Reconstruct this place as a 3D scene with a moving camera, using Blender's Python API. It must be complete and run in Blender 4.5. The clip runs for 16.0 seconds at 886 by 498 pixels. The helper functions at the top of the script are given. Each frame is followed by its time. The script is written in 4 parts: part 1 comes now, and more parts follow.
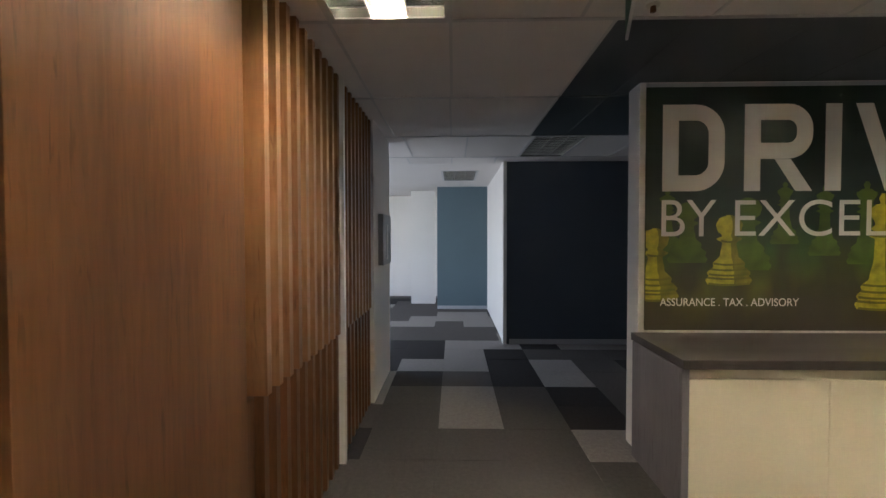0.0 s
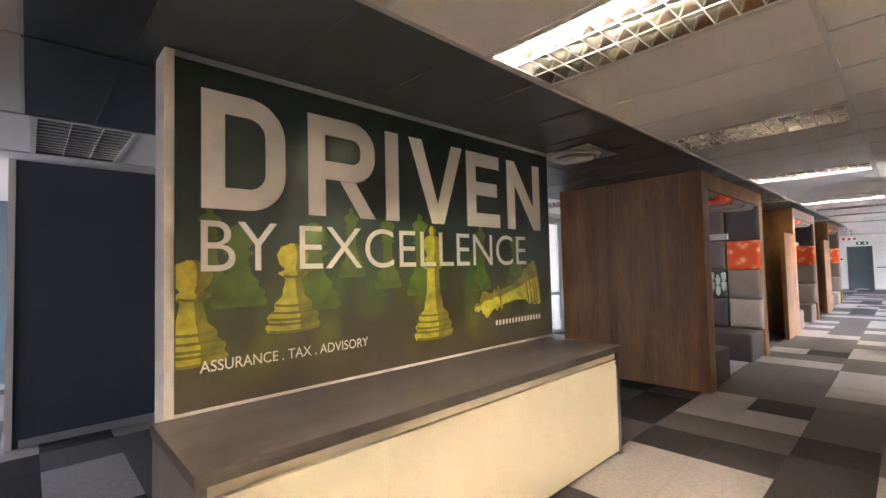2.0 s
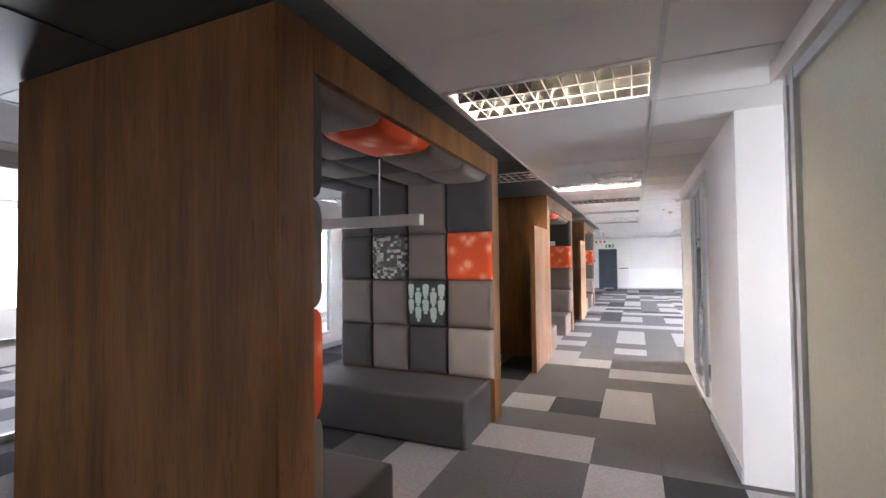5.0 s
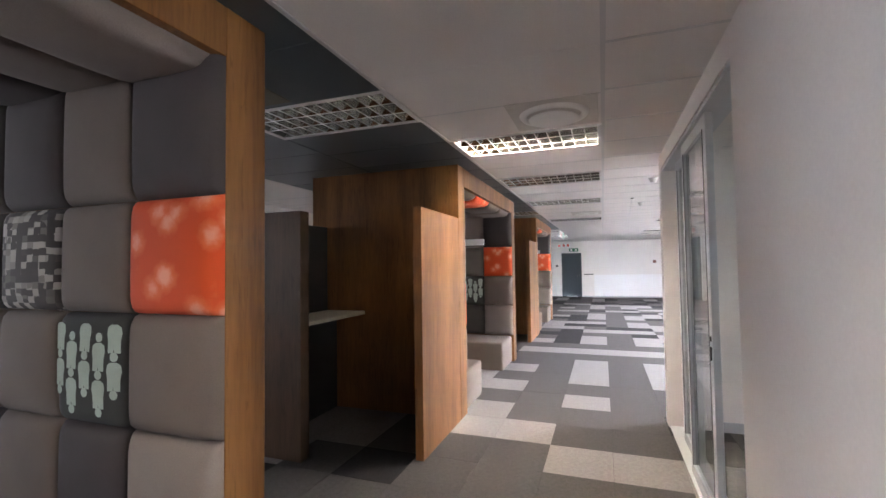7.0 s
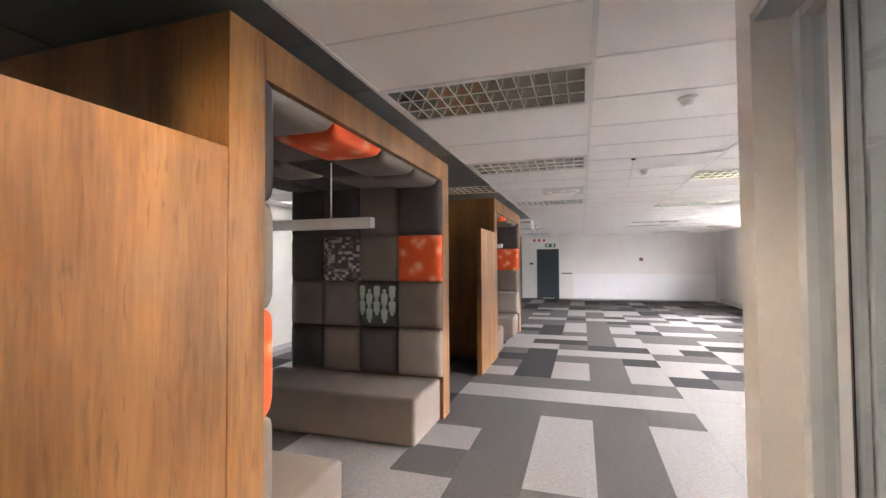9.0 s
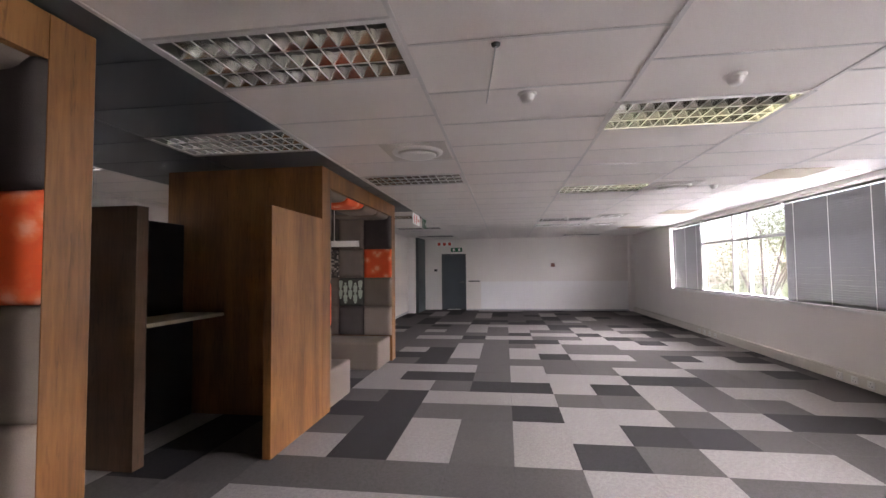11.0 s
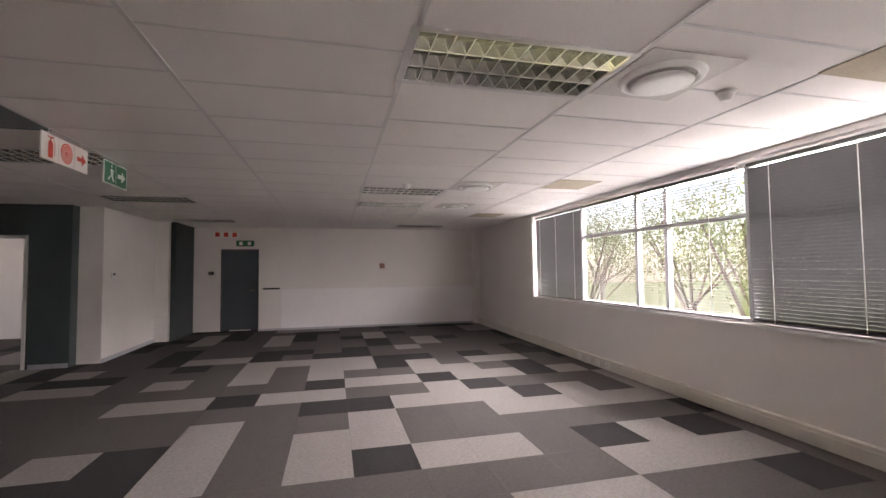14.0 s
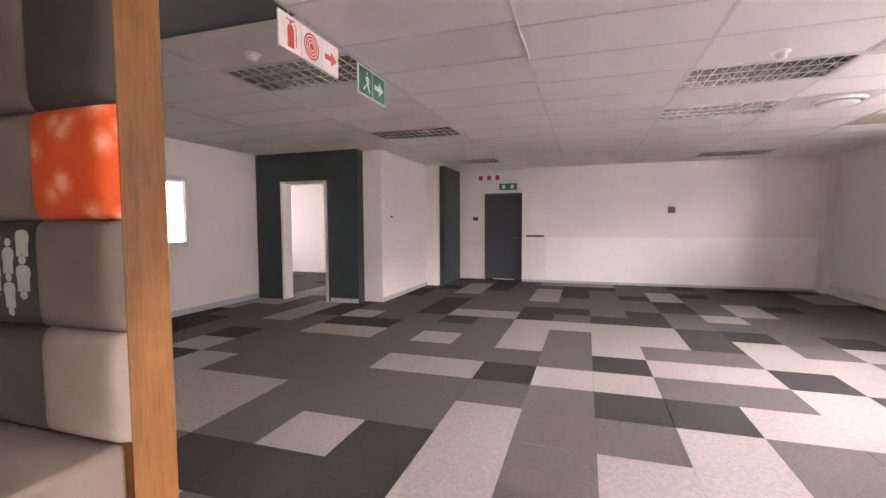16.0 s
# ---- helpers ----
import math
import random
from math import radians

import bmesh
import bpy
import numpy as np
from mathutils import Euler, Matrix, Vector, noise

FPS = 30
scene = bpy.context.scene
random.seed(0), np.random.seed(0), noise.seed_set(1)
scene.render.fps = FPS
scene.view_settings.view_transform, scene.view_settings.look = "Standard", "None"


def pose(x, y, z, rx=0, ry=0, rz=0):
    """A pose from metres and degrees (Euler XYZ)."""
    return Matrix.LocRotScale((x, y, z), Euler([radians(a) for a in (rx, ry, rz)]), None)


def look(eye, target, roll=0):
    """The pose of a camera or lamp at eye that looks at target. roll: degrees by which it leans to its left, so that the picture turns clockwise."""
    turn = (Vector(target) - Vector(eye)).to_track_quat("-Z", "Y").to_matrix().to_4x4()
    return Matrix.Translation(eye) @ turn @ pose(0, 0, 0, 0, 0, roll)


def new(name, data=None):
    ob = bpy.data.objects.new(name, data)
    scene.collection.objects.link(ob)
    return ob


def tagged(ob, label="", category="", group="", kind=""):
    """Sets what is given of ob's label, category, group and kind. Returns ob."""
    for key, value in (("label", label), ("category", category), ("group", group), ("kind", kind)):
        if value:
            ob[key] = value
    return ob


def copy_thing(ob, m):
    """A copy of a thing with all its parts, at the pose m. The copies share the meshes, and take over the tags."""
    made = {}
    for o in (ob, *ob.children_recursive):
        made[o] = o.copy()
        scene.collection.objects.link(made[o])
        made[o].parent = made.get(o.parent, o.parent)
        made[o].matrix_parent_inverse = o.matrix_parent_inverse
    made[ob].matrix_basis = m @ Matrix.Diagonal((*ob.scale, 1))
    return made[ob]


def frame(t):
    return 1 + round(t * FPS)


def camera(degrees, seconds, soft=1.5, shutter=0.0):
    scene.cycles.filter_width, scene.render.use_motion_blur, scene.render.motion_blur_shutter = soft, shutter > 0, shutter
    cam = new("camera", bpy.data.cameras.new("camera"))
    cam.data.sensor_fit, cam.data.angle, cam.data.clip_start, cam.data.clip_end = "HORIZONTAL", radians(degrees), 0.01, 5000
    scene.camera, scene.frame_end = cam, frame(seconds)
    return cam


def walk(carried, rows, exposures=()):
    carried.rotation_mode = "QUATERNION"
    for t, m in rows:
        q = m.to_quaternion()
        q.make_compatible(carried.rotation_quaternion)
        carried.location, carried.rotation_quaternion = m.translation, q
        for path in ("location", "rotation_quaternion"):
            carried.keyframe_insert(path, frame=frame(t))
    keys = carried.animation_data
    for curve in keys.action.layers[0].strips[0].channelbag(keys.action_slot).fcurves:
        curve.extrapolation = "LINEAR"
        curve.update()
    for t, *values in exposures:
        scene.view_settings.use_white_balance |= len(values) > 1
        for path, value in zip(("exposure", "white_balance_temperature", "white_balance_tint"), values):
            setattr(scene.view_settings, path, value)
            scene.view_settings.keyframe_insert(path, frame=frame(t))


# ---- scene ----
cam = camera(90.3, 16.0)
PATH = [
    (0, (0.231, 0.2, 1.519), (0.182, 2.199, 1.467), -0.1),
    (0.5, (0.205, 0.201, 1.556), (0.938, 2.062, 1.576), -0.9),
    (1, (0.317, 0.409, 1.532), (1.364, 2.112, 1.594), -1.1),
    (1.5, (0.63, 0.695, 1.532), (1.843, 2.283, 1.608), -1.2),
    (2, (1.062, 0.949, 1.515), (2.434, 2.402, 1.6), -1.4),
    (2.5, (1.618, 1.076, 1.515), (3.193, 2.306, 1.598), -1.5),
    (3, (2.282, 1.144, 1.508), (3.979, 2.199, 1.589), -1.4),
    (3.2, (2.57, 1.157, 1.523), (4.294, 2.167, 1.601), -1.5),
    (5.3, (5.892, 1.327, 1.565), (7.738, 2.095, 1.627), -0.7),
    (5.5, (6.155, 1.311, 1.543), (8.009, 2.058, 1.615), -0.8),
    (6, (6.85, 1.266, 1.539), (8.717, 1.981, 1.613), -0.8),
    (6.5, (7.539, 1.238, 1.568), (9.412, 1.936, 1.639), -0.7),
    (7, (8.26, 1.206, 1.549), (10.14, 1.887, 1.624), -0.8),
    (7.5, (8.976, 1.217, 1.552), (10.858, 1.889, 1.625), -0.5),
    (8, (9.729, 1.221, 1.569), (11.619, 1.873, 1.635), -0.3),
    (8.2, (10.023, 1.261, 1.575), (11.919, 1.894, 1.635), -0.3),
    (10.3, (12.951, 1.045, 1.506), (14.875, 1.584, 1.585), -0.4),
    (10.5, (13.25, 0.961, 1.489), (15.184, 1.463, 1.572), -0.5),
    (11, (13.789, 0.711, 1.496), (15.767, 0.991, 1.587), -0.6),
    (11.5, (14.429, 0.474, 1.513), (16.424, 0.365, 1.607), -0.6),
    (12, (15.058, 0.319, 1.537), (17.01, -0.109, 1.633), -0.6),
    (12.5, (15.754, 0.217, 1.529), (17.681, -0.31, 1.627), -0.5),
    (13, (16.441, 0.189, 1.537), (18.364, -0.351, 1.635), -0.6),
    (13.5, (17.177, 0.198, 1.512), (19.102, -0.335, 1.606), -0.6),
    (14, (17.916, 0.314, 1.492), (19.855, -0.167, 1.584), -0.6),
    (14.5, (18.621, 0.465, 1.461), (20.591, 0.129, 1.547), -0.6),
    (15, (19.183, 0.658, 1.404), (21.181, 0.589, 1.443), -0.4),
    (15.5, (19.484, 0.744, 1.363), (21.467, 1.0, 1.318), -0.2),
    (16, (19.584, 0.747, 1.342), (21.483, 1.362, 1.227), -0.3),
]
EXPOSURES = [(0, 2.25, 6250, 12), (0.5, 3.5, 5700, 8), (1.5, 3.35, 6600, 16), (2.5, 3.65, 6600, 23), (3, 3.55, 6200, 23), (5.5, 3.3, 6500, 20), (6.5, 2.8, 6700, 18), (7, 3.0, 6600, 20), (7.5, 3.45, 7000, 17), (8, 3.3, 7200, 17), (10.5, 1.95, 7200, 26), (12.5, 1.2, 7900, 27), (13.5, 1.3, 7900, 27), (14.5, 1.25, 8000, 27), (15, 1.4, 8100, 30), (15.5, 1.75, 8200, 33), (16, 2.45, 8000, 34)]
walk(cam, [(t, look(eye, target, roll)) for t, eye, target, roll in PATH], EXPOSURES)

# ---- world, daylight ----
world = bpy.data.worlds.new("world")
scene.world = world
world.use_nodes = True
wn = world.node_tree
sky = wn.nodes.new("ShaderNodeTexSky")
sky.sky_type = "NISHITA"
sky.sun_disc = False
sky.sun_elevation = radians(60.8)
sky.sun_rotation = radians(26.6)
wn.links.new(sky.outputs[0], wn.nodes["Background"].inputs[0])
wn.nodes["Background"].inputs[1].default_value = 0.15
sun = new("sun", bpy.data.lights.new("sun", "SUN"))
sun.data.energy = 5.0
sun.data.angle = radians(0.6)
sun.data.color = (1, 0.95, 0.88)
sun.matrix_world = look((3, 6, 12), (0, 0, 0))

# ceiling height and the room's main lines
H = 2.59
Y_RIGHT = -3.6
Y_BACK = 6.45
X_END = 29.77
SLAB = 0.1


def window_light(name, x, y, z, w, h, target, watts, colour=(1, 1, 1)):
    d = bpy.data.lights.new(name, "AREA")
    d.shape, d.size, d.size_y, d.energy, d.color = "RECTANGLE", w, h, watts, colour
    ob = new(name, d)
    ob.matrix_world = look((x, y, z), target)
    return ob


DAY = (0.82, 0.90, 1.0)
window_light("sky_main", 22.8, -5.4, 4.0, 7.5, 2.4, (22.8, -1.0, 1.0), 4000, DAY)
window_light("sky_side", 16.4, -5.4, 4.0, 4.0, 2.4, (16.4, -1.0, 1.0), 2300, DAY)
window_light("daylight_back_a", 8.0, 10.3, 1.6, 5.0, 1.7, (8.0, 0, 1.2), 30, DAY)
window_light("daylight_back_b", 15.7, 10.3, 1.6, 4.0, 1.7, (15.7, 0, 1.2), 70, DAY)
window_light("daylight_back_c", 23.5, 10.3, 1.6, 4.0, 1.7, (23.5, 0, 1.2), 40, DAY)
window_light("daylight_back_d", 28.6, 10.3, 1.6, 2.0, 1.5, (28.6, 0, 1.2), 13, DAY)
window_light("daylight_lobby", -3.9, 7.6, 1.6, 3.5, 1.9, (3, 7.6, 1.2), 22, DAY)
window_light("daylight_room", 7.2, -3.75, 1.7, 2.9, 1.5, (7.9, 5, 1.4), 24, DAY)


# ---- materials ----
def mat(name, rgb, rough=0.6, metal=0.0):
    m = bpy.data.materials.new(name)
    m.use_nodes = True
    b = m.node_tree.nodes["Principled BSDF"]
    b.inputs["Base Color"].default_value = (*rgb, 1)
    b.inputs["Roughness"].default_value = rough
    b.inputs["Metallic"].default_value = metal
    return m


def node(m, kind, **values):
    n = m.node_tree.nodes.new(kind)
    for k, v in values.items():
        n.inputs[k].default_value = v
    return n


def bsdf(m):
    return m.node_tree.nodes["Principled BSDF"]


def wire(m, a, b):
    m.node_tree.links.new(a, b)


def coords(m, scale=(1, 1, 1), which="Object"):
    tc = m.node_tree.nodes.new("ShaderNodeTexCoord")
    mp = m.node_tree.nodes.new("ShaderNodeMapping")
    mp.inputs["Scale"].default_value = scale
    wire(m, tc.outputs[which], mp.inputs[0])
    return mp.outputs[0]


def ramp(m, fac, stops):
    r = m.node_tree.nodes.new("ShaderNodeValToRGB")
    els = r.color_ramp.elements
    while len(els) < len(stops):
        els.new(0.5)
    for e, (p, c) in zip(els, stops):
        e.position, e.color = p, (*c, 1)
    wire(m, fac, r.inputs[0])
    return r.outputs[0]


def bump(m, height, strength=0.2, distance=0.01):
    b = node(m, "ShaderNodeBump", Strength=strength, Distance=distance)
    wire(m, height, b.inputs["Height"])
    wire(m, b.outputs[0], bsdf(m).inputs["Normal"])


def mottled(name, rgb, rough=0.6, amount=0.12, scale=3.0, grain=60.0, relief=0.1, metal=0.0):
    """Paint, cloth or board: broad stains and a fine grain about one colour."""
    m = mat(name, rgb, rough, metal)
    at = coords(m, which="Object")
    big = node(m, "ShaderNodeTexNoise", Scale=scale, Detail=3.0)
    fine = node(m, "ShaderNodeTexNoise", Scale=grain, Detail=2.0)
    wire(m, at, big.inputs["Vector"])
    wire(m, at, fine.inputs["Vector"])
    mix = node(m, "ShaderNodeMath")
    mix.operation = "MULTIPLY_ADD"
    mix.inputs[1].default_value = 0.5
    wire(m, fine.outputs["Fac"], mix.inputs[0])
    half = node(m, "ShaderNodeMath")
    half.operation = "MULTIPLY"
    half.inputs[1].default_value = 0.5
    wire(m, big.outputs["Fac"], half.inputs[0])
    wire(m, half.outputs[0], mix.inputs[2])
    lo = tuple(c * (1 - amount) for c in rgb)
    hi = tuple(min(1, c * (1 + amount)) for c in rgb)
    wire(m, ramp(m, mix.outputs[0], [(0.32, lo), (0.68, hi)]), bsdf(m).inputs["Base Color"])
    if relief:
        bump(m, fine.outputs["Fac"], relief, 0.004)
    return m


def wood(name, dark, light, rough=0.45, stretch=(6, 6, 0.5)):
    m = mat(name, light, rough)
    at = coords(m, stretch)
    rnd = m.node_tree.nodes.new("ShaderNodeObjectInfo")
    off = node(m, "ShaderNodeVectorMath")
    off.operation = "ADD"
    wire(m, at, off.inputs[0])
    scl = node(m, "ShaderNodeMath")
    scl.operation = "MULTIPLY"
    scl.inputs[1].default_value = 30.0
    wire(m, rnd.outputs["Random"], scl.inputs[0])
    wire(m, scl.outputs[0], off.inputs[1])
    n1 = node(m, "ShaderNodeTexNoise", Scale=0.42, Detail=6.0, Distortion=1.1)
    n2 = node(m, "ShaderNodeTexNoise", Scale=9.0, Detail=6.0, Distortion=0.4)
    wire(m, off.outputs[0], n1.inputs["Vector"])
    wire(m, off.outputs[0], n2.inputs["Vector"])
    add = node(m, "ShaderNodeMath")
    add.operation = "MULTIPLY_ADD"
    add.inputs[1].default_value = 0.28
    wire(m, n2.outputs["Fac"], add.inputs[0])
    h = node(m, "ShaderNodeMath")
    h.operation = "MULTIPLY"
    h.inputs[1].default_value = 0.72
    wire(m, n1.outputs["Fac"], h.inputs[0])
    wire(m, h.outputs[0], add.inputs[2])
    mid = tuple((a + b) / 2 for a, b in zip(dark, light))
    cloud = node(m, "ShaderNodeTexNoise", Scale=2.2, Detail=3.0)
    wire(m, coords(m, (1, 1, 0.6)), cloud.inputs["Vector"])
    c2 = node(m, "ShaderNodeMath")
    c2.operation = "MULTIPLY_ADD"
    c2.inputs[1].default_value = 0.35
    wire(m, cloud.outputs["Fac"], c2.inputs[0])
    c3 = node(m, "ShaderNodeMath")
    c3.operation = "SUBTRACT"
    c3.inputs[1].default_value = 0.175
    wire(m, add.outputs[0], c3.inputs[0])
    wire(m, c3.outputs[0], c2.inputs[2])
    # short dark pores along the grain, in loose patches
    pores = node(m, "ShaderNodeTexNoise", Scale=22.0, Detail=3.0, Distortion=0.6)
    patch = node(m, "ShaderNodeTexNoise", Scale=3.5, Detail=2.0)
    wire(m, coords(m, (2.6 * stretch[0] / 6, 2.6 * stretch[1] / 6, 2.6 * stretch[2] / 6 + 0.12)), pores.inputs["Vector"])
    wire(m, off.outputs[0], patch.inputs["Vector"])
    both = node(m, "ShaderNodeMath")
    both.operation = "MULTIPLY"
    wire(m, ramp(m, pores.outputs["Fac"], [(0.56, (0, 0, 0)), (0.68, (1, 1, 1))]), both.inputs[0])
    wire(m, ramp(m, patch.outputs["Fac"], [(0.42, (0.05, 0.05, 0.05)), (0.62, (0.45, 0.45, 0.45))]), both.inputs[1])
    dk = node(m, "ShaderNodeMix")
    dk.data_type = "RGBA"
    wire(m, both.outputs[0], dk.inputs["Factor"])
    wire(m, ramp(m, c2.outputs[0], [(0.34, dark), (0.5, mid), (0.66, light)]), dk.inputs["A"])
    dk.inputs["B"].default_value = (*(c * 0.45 for c in dark), 1)
    wire(m, dk.outputs["Result"], bsdf(m).inputs["Base Color"])
    bump(m, n2.outputs["Fac"], 0.12, 0.003)
    bsdf(m).inputs["Specular IOR Level"].default_value = 0.3
    return m


def carpet(name, rgb):
    m = mat(name, rgb, 0.95)
    at = coords(m, which="Object")
    fine = node(m, "ShaderNodeTexNoise", Scale=160.0, Detail=2.0)
    mid = node(m, "ShaderNodeTexNoise", Scale=34.0, Detail=4.0)
    wire(m, at, fine.inputs["Vector"])
    wire(m, at, mid.inputs["Vector"])
    mul = node(m, "ShaderNodeMath")
    mul.operation = "MULTIPLY_ADD"
    mul.inputs[1].default_value = 0.6
    wire(m, fine.outputs["Fac"], mul.inputs[0])
    h = node(m, "ShaderNodeMath")
    h.operation = "MULTIPLY"
    h.inputs[1].default_value = 0.4
    wire(m, mid.outputs["Fac"], h.inputs[0])
    wire(m, h.outputs[0], mul.inputs[2])
    wire(m, ramp(m, mul.outputs[0], [(0.35, tuple(c * 0.78 for c in rgb)), (0.65, tuple(c * 1.22 for c in rgb))]), bsdf(m).inputs["Base Color"])
    bump(m, fine.outputs["Fac"], 0.5, 0.004)
    bsdf(m).inputs["Specular IOR Level"].default_value = 0.15
    return m


def glowing(name, rgb, strength):
    m = mat(name, rgb, 0.5)
    bsdf(m).inputs["Emission Color"].default_value = (*rgb, 1)
    bsdf(m).inputs["Emission Strength"].default_value = strength
    return m


def glass(name, tint=(0.95, 0.98, 0.97), rough=0.0):
    m = mat(name, tint, rough)
    bsdf(m).inputs["Transmission Weight"].default_value = 1.0
    bsdf(m).inputs["IOR"].default_value = 1.45
    return m


WHITE = mottled("white_wall_paint", (0.78, 0.74, 0.71), 0.65, 0.04, 1.2, 90, 0.05)
WHITE_B = mottled("paler_white", (0.84, 0.83, 0.83), 0.6, 0.03, 1.2, 90, 0.05)
CEIL = mottled("ceiling_board", (0.78, 0.745, 0.72), 0.85, 0.05, 0.8, 120, 0.08)
CEIL_DARK = mottled("dark_ceiling_paint", (0.075, 0.094, 0.105), 0.40, 0.10, 1.5, 90, 0.05)
PLATE = mottled("diffuser_plate_paint", (0.58, 0.55, 0.51), 0.6, 0.06, 3, 80, 0.03)
GRID = mat("ceiling_grid_metal", (0.62, 0.61, 0.60), 0.45)
BLUE_DK = mottled("dark_blue_paint", (0.058, 0.077, 0.105), 0.5, 0.10, 1.5, 90, 0.05)
BLUE_MD = mottled("slate_blue_paint", (0.10, 0.15, 0.18), 0.6, 0.06, 1.5, 90, 0.05)
GREEN_DK = mottled("dark_green_grey_paint", (0.035, 0.052, 0.055), 0.6, 0.08, 1.5, 90, 0.05)
GREY_DOOR = mottled("grey_door_paint", (0.05, 0.065, 0.075), 0.5, 0.08, 2, 80, 0.05)
WOOD = wood("oak_veneer", (0.11, 0.043, 0.013), (0.285, 0.126, 0.039), 0.5)
# same oak, darkened in colour to stand for the nook's shade
WOOD_SHADED = wood("shaded_oak_veneer", (0.05, 0.029, 0.018), (0.115, 0.066, 0.038), 0.5)
WOOD_RED = wood("red_brown_veneer", (0.085, 0.036, 0.014), (0.18, 0.080, 0.032), 0.42)
WOOD_FIN = wood("pale_fin_veneer", (0.20, 0.095, 0.042), (0.35, 0.185, 0.088), 0.4)
WOOD_GREY = wood("grey_oak_laminate", (0.035, 0.03, 0.028), (0.075, 0.065, 0.06), 0.35, (0.5, 6, 6))
WOOD_SIDE = wood("pale_grey_laminate", (0.14, 0.13, 0.15), (0.20, 0.19, 0.21), 0.4)
DARK_LAM = mottled("charcoal_laminate", (0.035, 0.037, 0.038), 0.45, 0.12, 3, 60, 0.04)
CREAM = mottled("cream_laminate", (0.75, 0.69, 0.53), 0.4, 0.03, 1.5, 70, 0.03)
ALU = mat("powder_coated_aluminium", (0.62, 0.63, 0.64), 0.4, 0.1)
CHROME = mat("polished_reflector", (0.66, 0.67, 0.64), 0.2, 1.0)
LOUVRE_EDGE = mat("brushed_louvre_edge", (0.68, 0.68, 0.66), 0.3, 0.2)
HOUSING = mat("satin_lamp_housing", (0.14, 0.145, 0.135), 0.35, 0.6)
# mullions and transoms: backlit darkening put into a grey base colour
MULL = mat("backlit_window_mullion", (0.42, 0.42, 0.42), 0.45)
BLACK = mat("black_plastic", (0.015, 0.015, 0.015), 0.4)
PLASTIC = mat("white_plastic", (0.78, 0.77, 0.74), 0.4)
TRUNK = mottled("cream_trunking", (0.66, 0.62, 0.56), 0.5, 0.05, 2, 80, 0.03)
SKIRT = mottled("grey_skirting", (0.42, 0.43, 0.46), 0.5, 0.05, 2, 80, 0.03)
FRAME_WHITE = mat("white_window_frame", (0.78, 0.77, 0.75), 0.4)
SLAT = mottled("grey_blind_slat", (0.085, 0.084, 0.086), 0.5, 0.05, 2, 40, 0.0)
GLASS = glass("clear_glass")
FILM = mottled("frosted_beige_film", (0.50, 0.47, 0.36), 0.35, 0.08, 0.8, 50, 0.02)
TUBE = glowing("lit_fluorescent_tube", (1.0, 0.84, 0.62), 150.0)
TUBE_G = glowing("lit_greenish_tube", (0.95, 1.0, 0.60), 9.0)
TUBE_C = glowing("corridor_tube", (1.0, 0.92, 0.76), 54.0)
TUBE_B = glowing("cool_tube", (0.80, 0.90, 1.0), 17.0)
TUBE_E = glowing("bright_cool_tube", (0.80, 0.90, 1.0), 44.0)
TUBE_S = glowing("soft_warm_tube", (1.0, 0.84, 0.62), 85.0)
TUBE_D = glowing("dim_corridor_tube", (1.0, 0.88, 0.70), 15.0)
TUBE_OFF = mat("unlit_fluorescent_tube", (0.7, 0.7, 0.68), 0.3)
C_LIGHT = carpet("light_grey_carpet", (0.245, 0.228, 0.220))
C_MID = carpet("mid_grey_carpet", (0.084, 0.078, 0.075))
C_DARK = carpet("dark_grey_carpet", (0.030, 0.028, 0.029))
C_BACK = mat("carpet_backing", (0.04, 0.04, 0.04), 0.95)
TAUPE = mottled("taupe_upholstery", (0.165, 0.130, 0.108), 0.9, 0.10, 4, 220, 0.3)
TAUPE_L = mottled("light_taupe_upholstery", (0.27, 0.222, 0.188), 0.9, 0.10, 4, 220, 0.3)
TAUPE_D = mottled("dark_brown_upholstery", (0.065, 0.052, 0.050), 0.9, 0.12, 4, 220, 0.3)
CHARCOAL = mottled("charcoal_upholstery", (0.06, 0.050, 0.046), 0.9, 0.12, 4, 220, 0.3)
SIGN_W = mat("sign_white", (0.85, 0.83, 0.80), 0.4)
SIGN_R = mat("sign_red", (0.62, 0.05, 0.025), 0.4)
SIGN_G = mat("sign_green", (0.01, 0.14, 0.07), 0.4)
LETTER = mat("mural_letter_vinyl", (0.72, 0.69, 0.64), 0.5)
LEAF = mottled("leaf_green", (0.16, 0.21, 0.08), 0.6, 0.4, 3, 20, 0.0)
BARK = mottled("bark", (0.14, 0.11, 0.08), 0.9, 0.3, 3, 20, 0.3)
BROWN = mat("brown_brass", (0.16, 0.07, 0.03), 0.4, 0.6)
SILL_GREY = mottled("bounce_damping_grey", (0.2, 0.19, 0.175), 0.9, 0.2, 4, 40, 0.2)
GRASS = mottled("grass", (0.08, 0.11, 0.035), 0.95, 0.3, 0.6, 20, 0.3)

# orange cloth with pale round blotches
ORANGE = mat("orange_printed_upholstery", (0.75, 0.12, 0.03), 0.85)
vo = node(ORANGE, "ShaderNodeTexVoronoi", Scale=6.5)
wire(ORANGE, coords(ORANGE), vo.inputs["Vector"])
no = node(ORANGE, "ShaderNodeTexNoise", Scale=30.0, Detail=3.0)
wire(ORANGE, coords(ORANGE), no.inputs["Vector"])
ad = node(ORANGE, "ShaderNodeMath")
ad.operation = "MULTIPLY_ADD"
ad.inputs[1].default_value = 0.25
wire(ORANGE, no.outputs["Fac"], ad.inputs[0])
wire(ORANGE, vo.outputs["Distance"], ad.inputs[2])
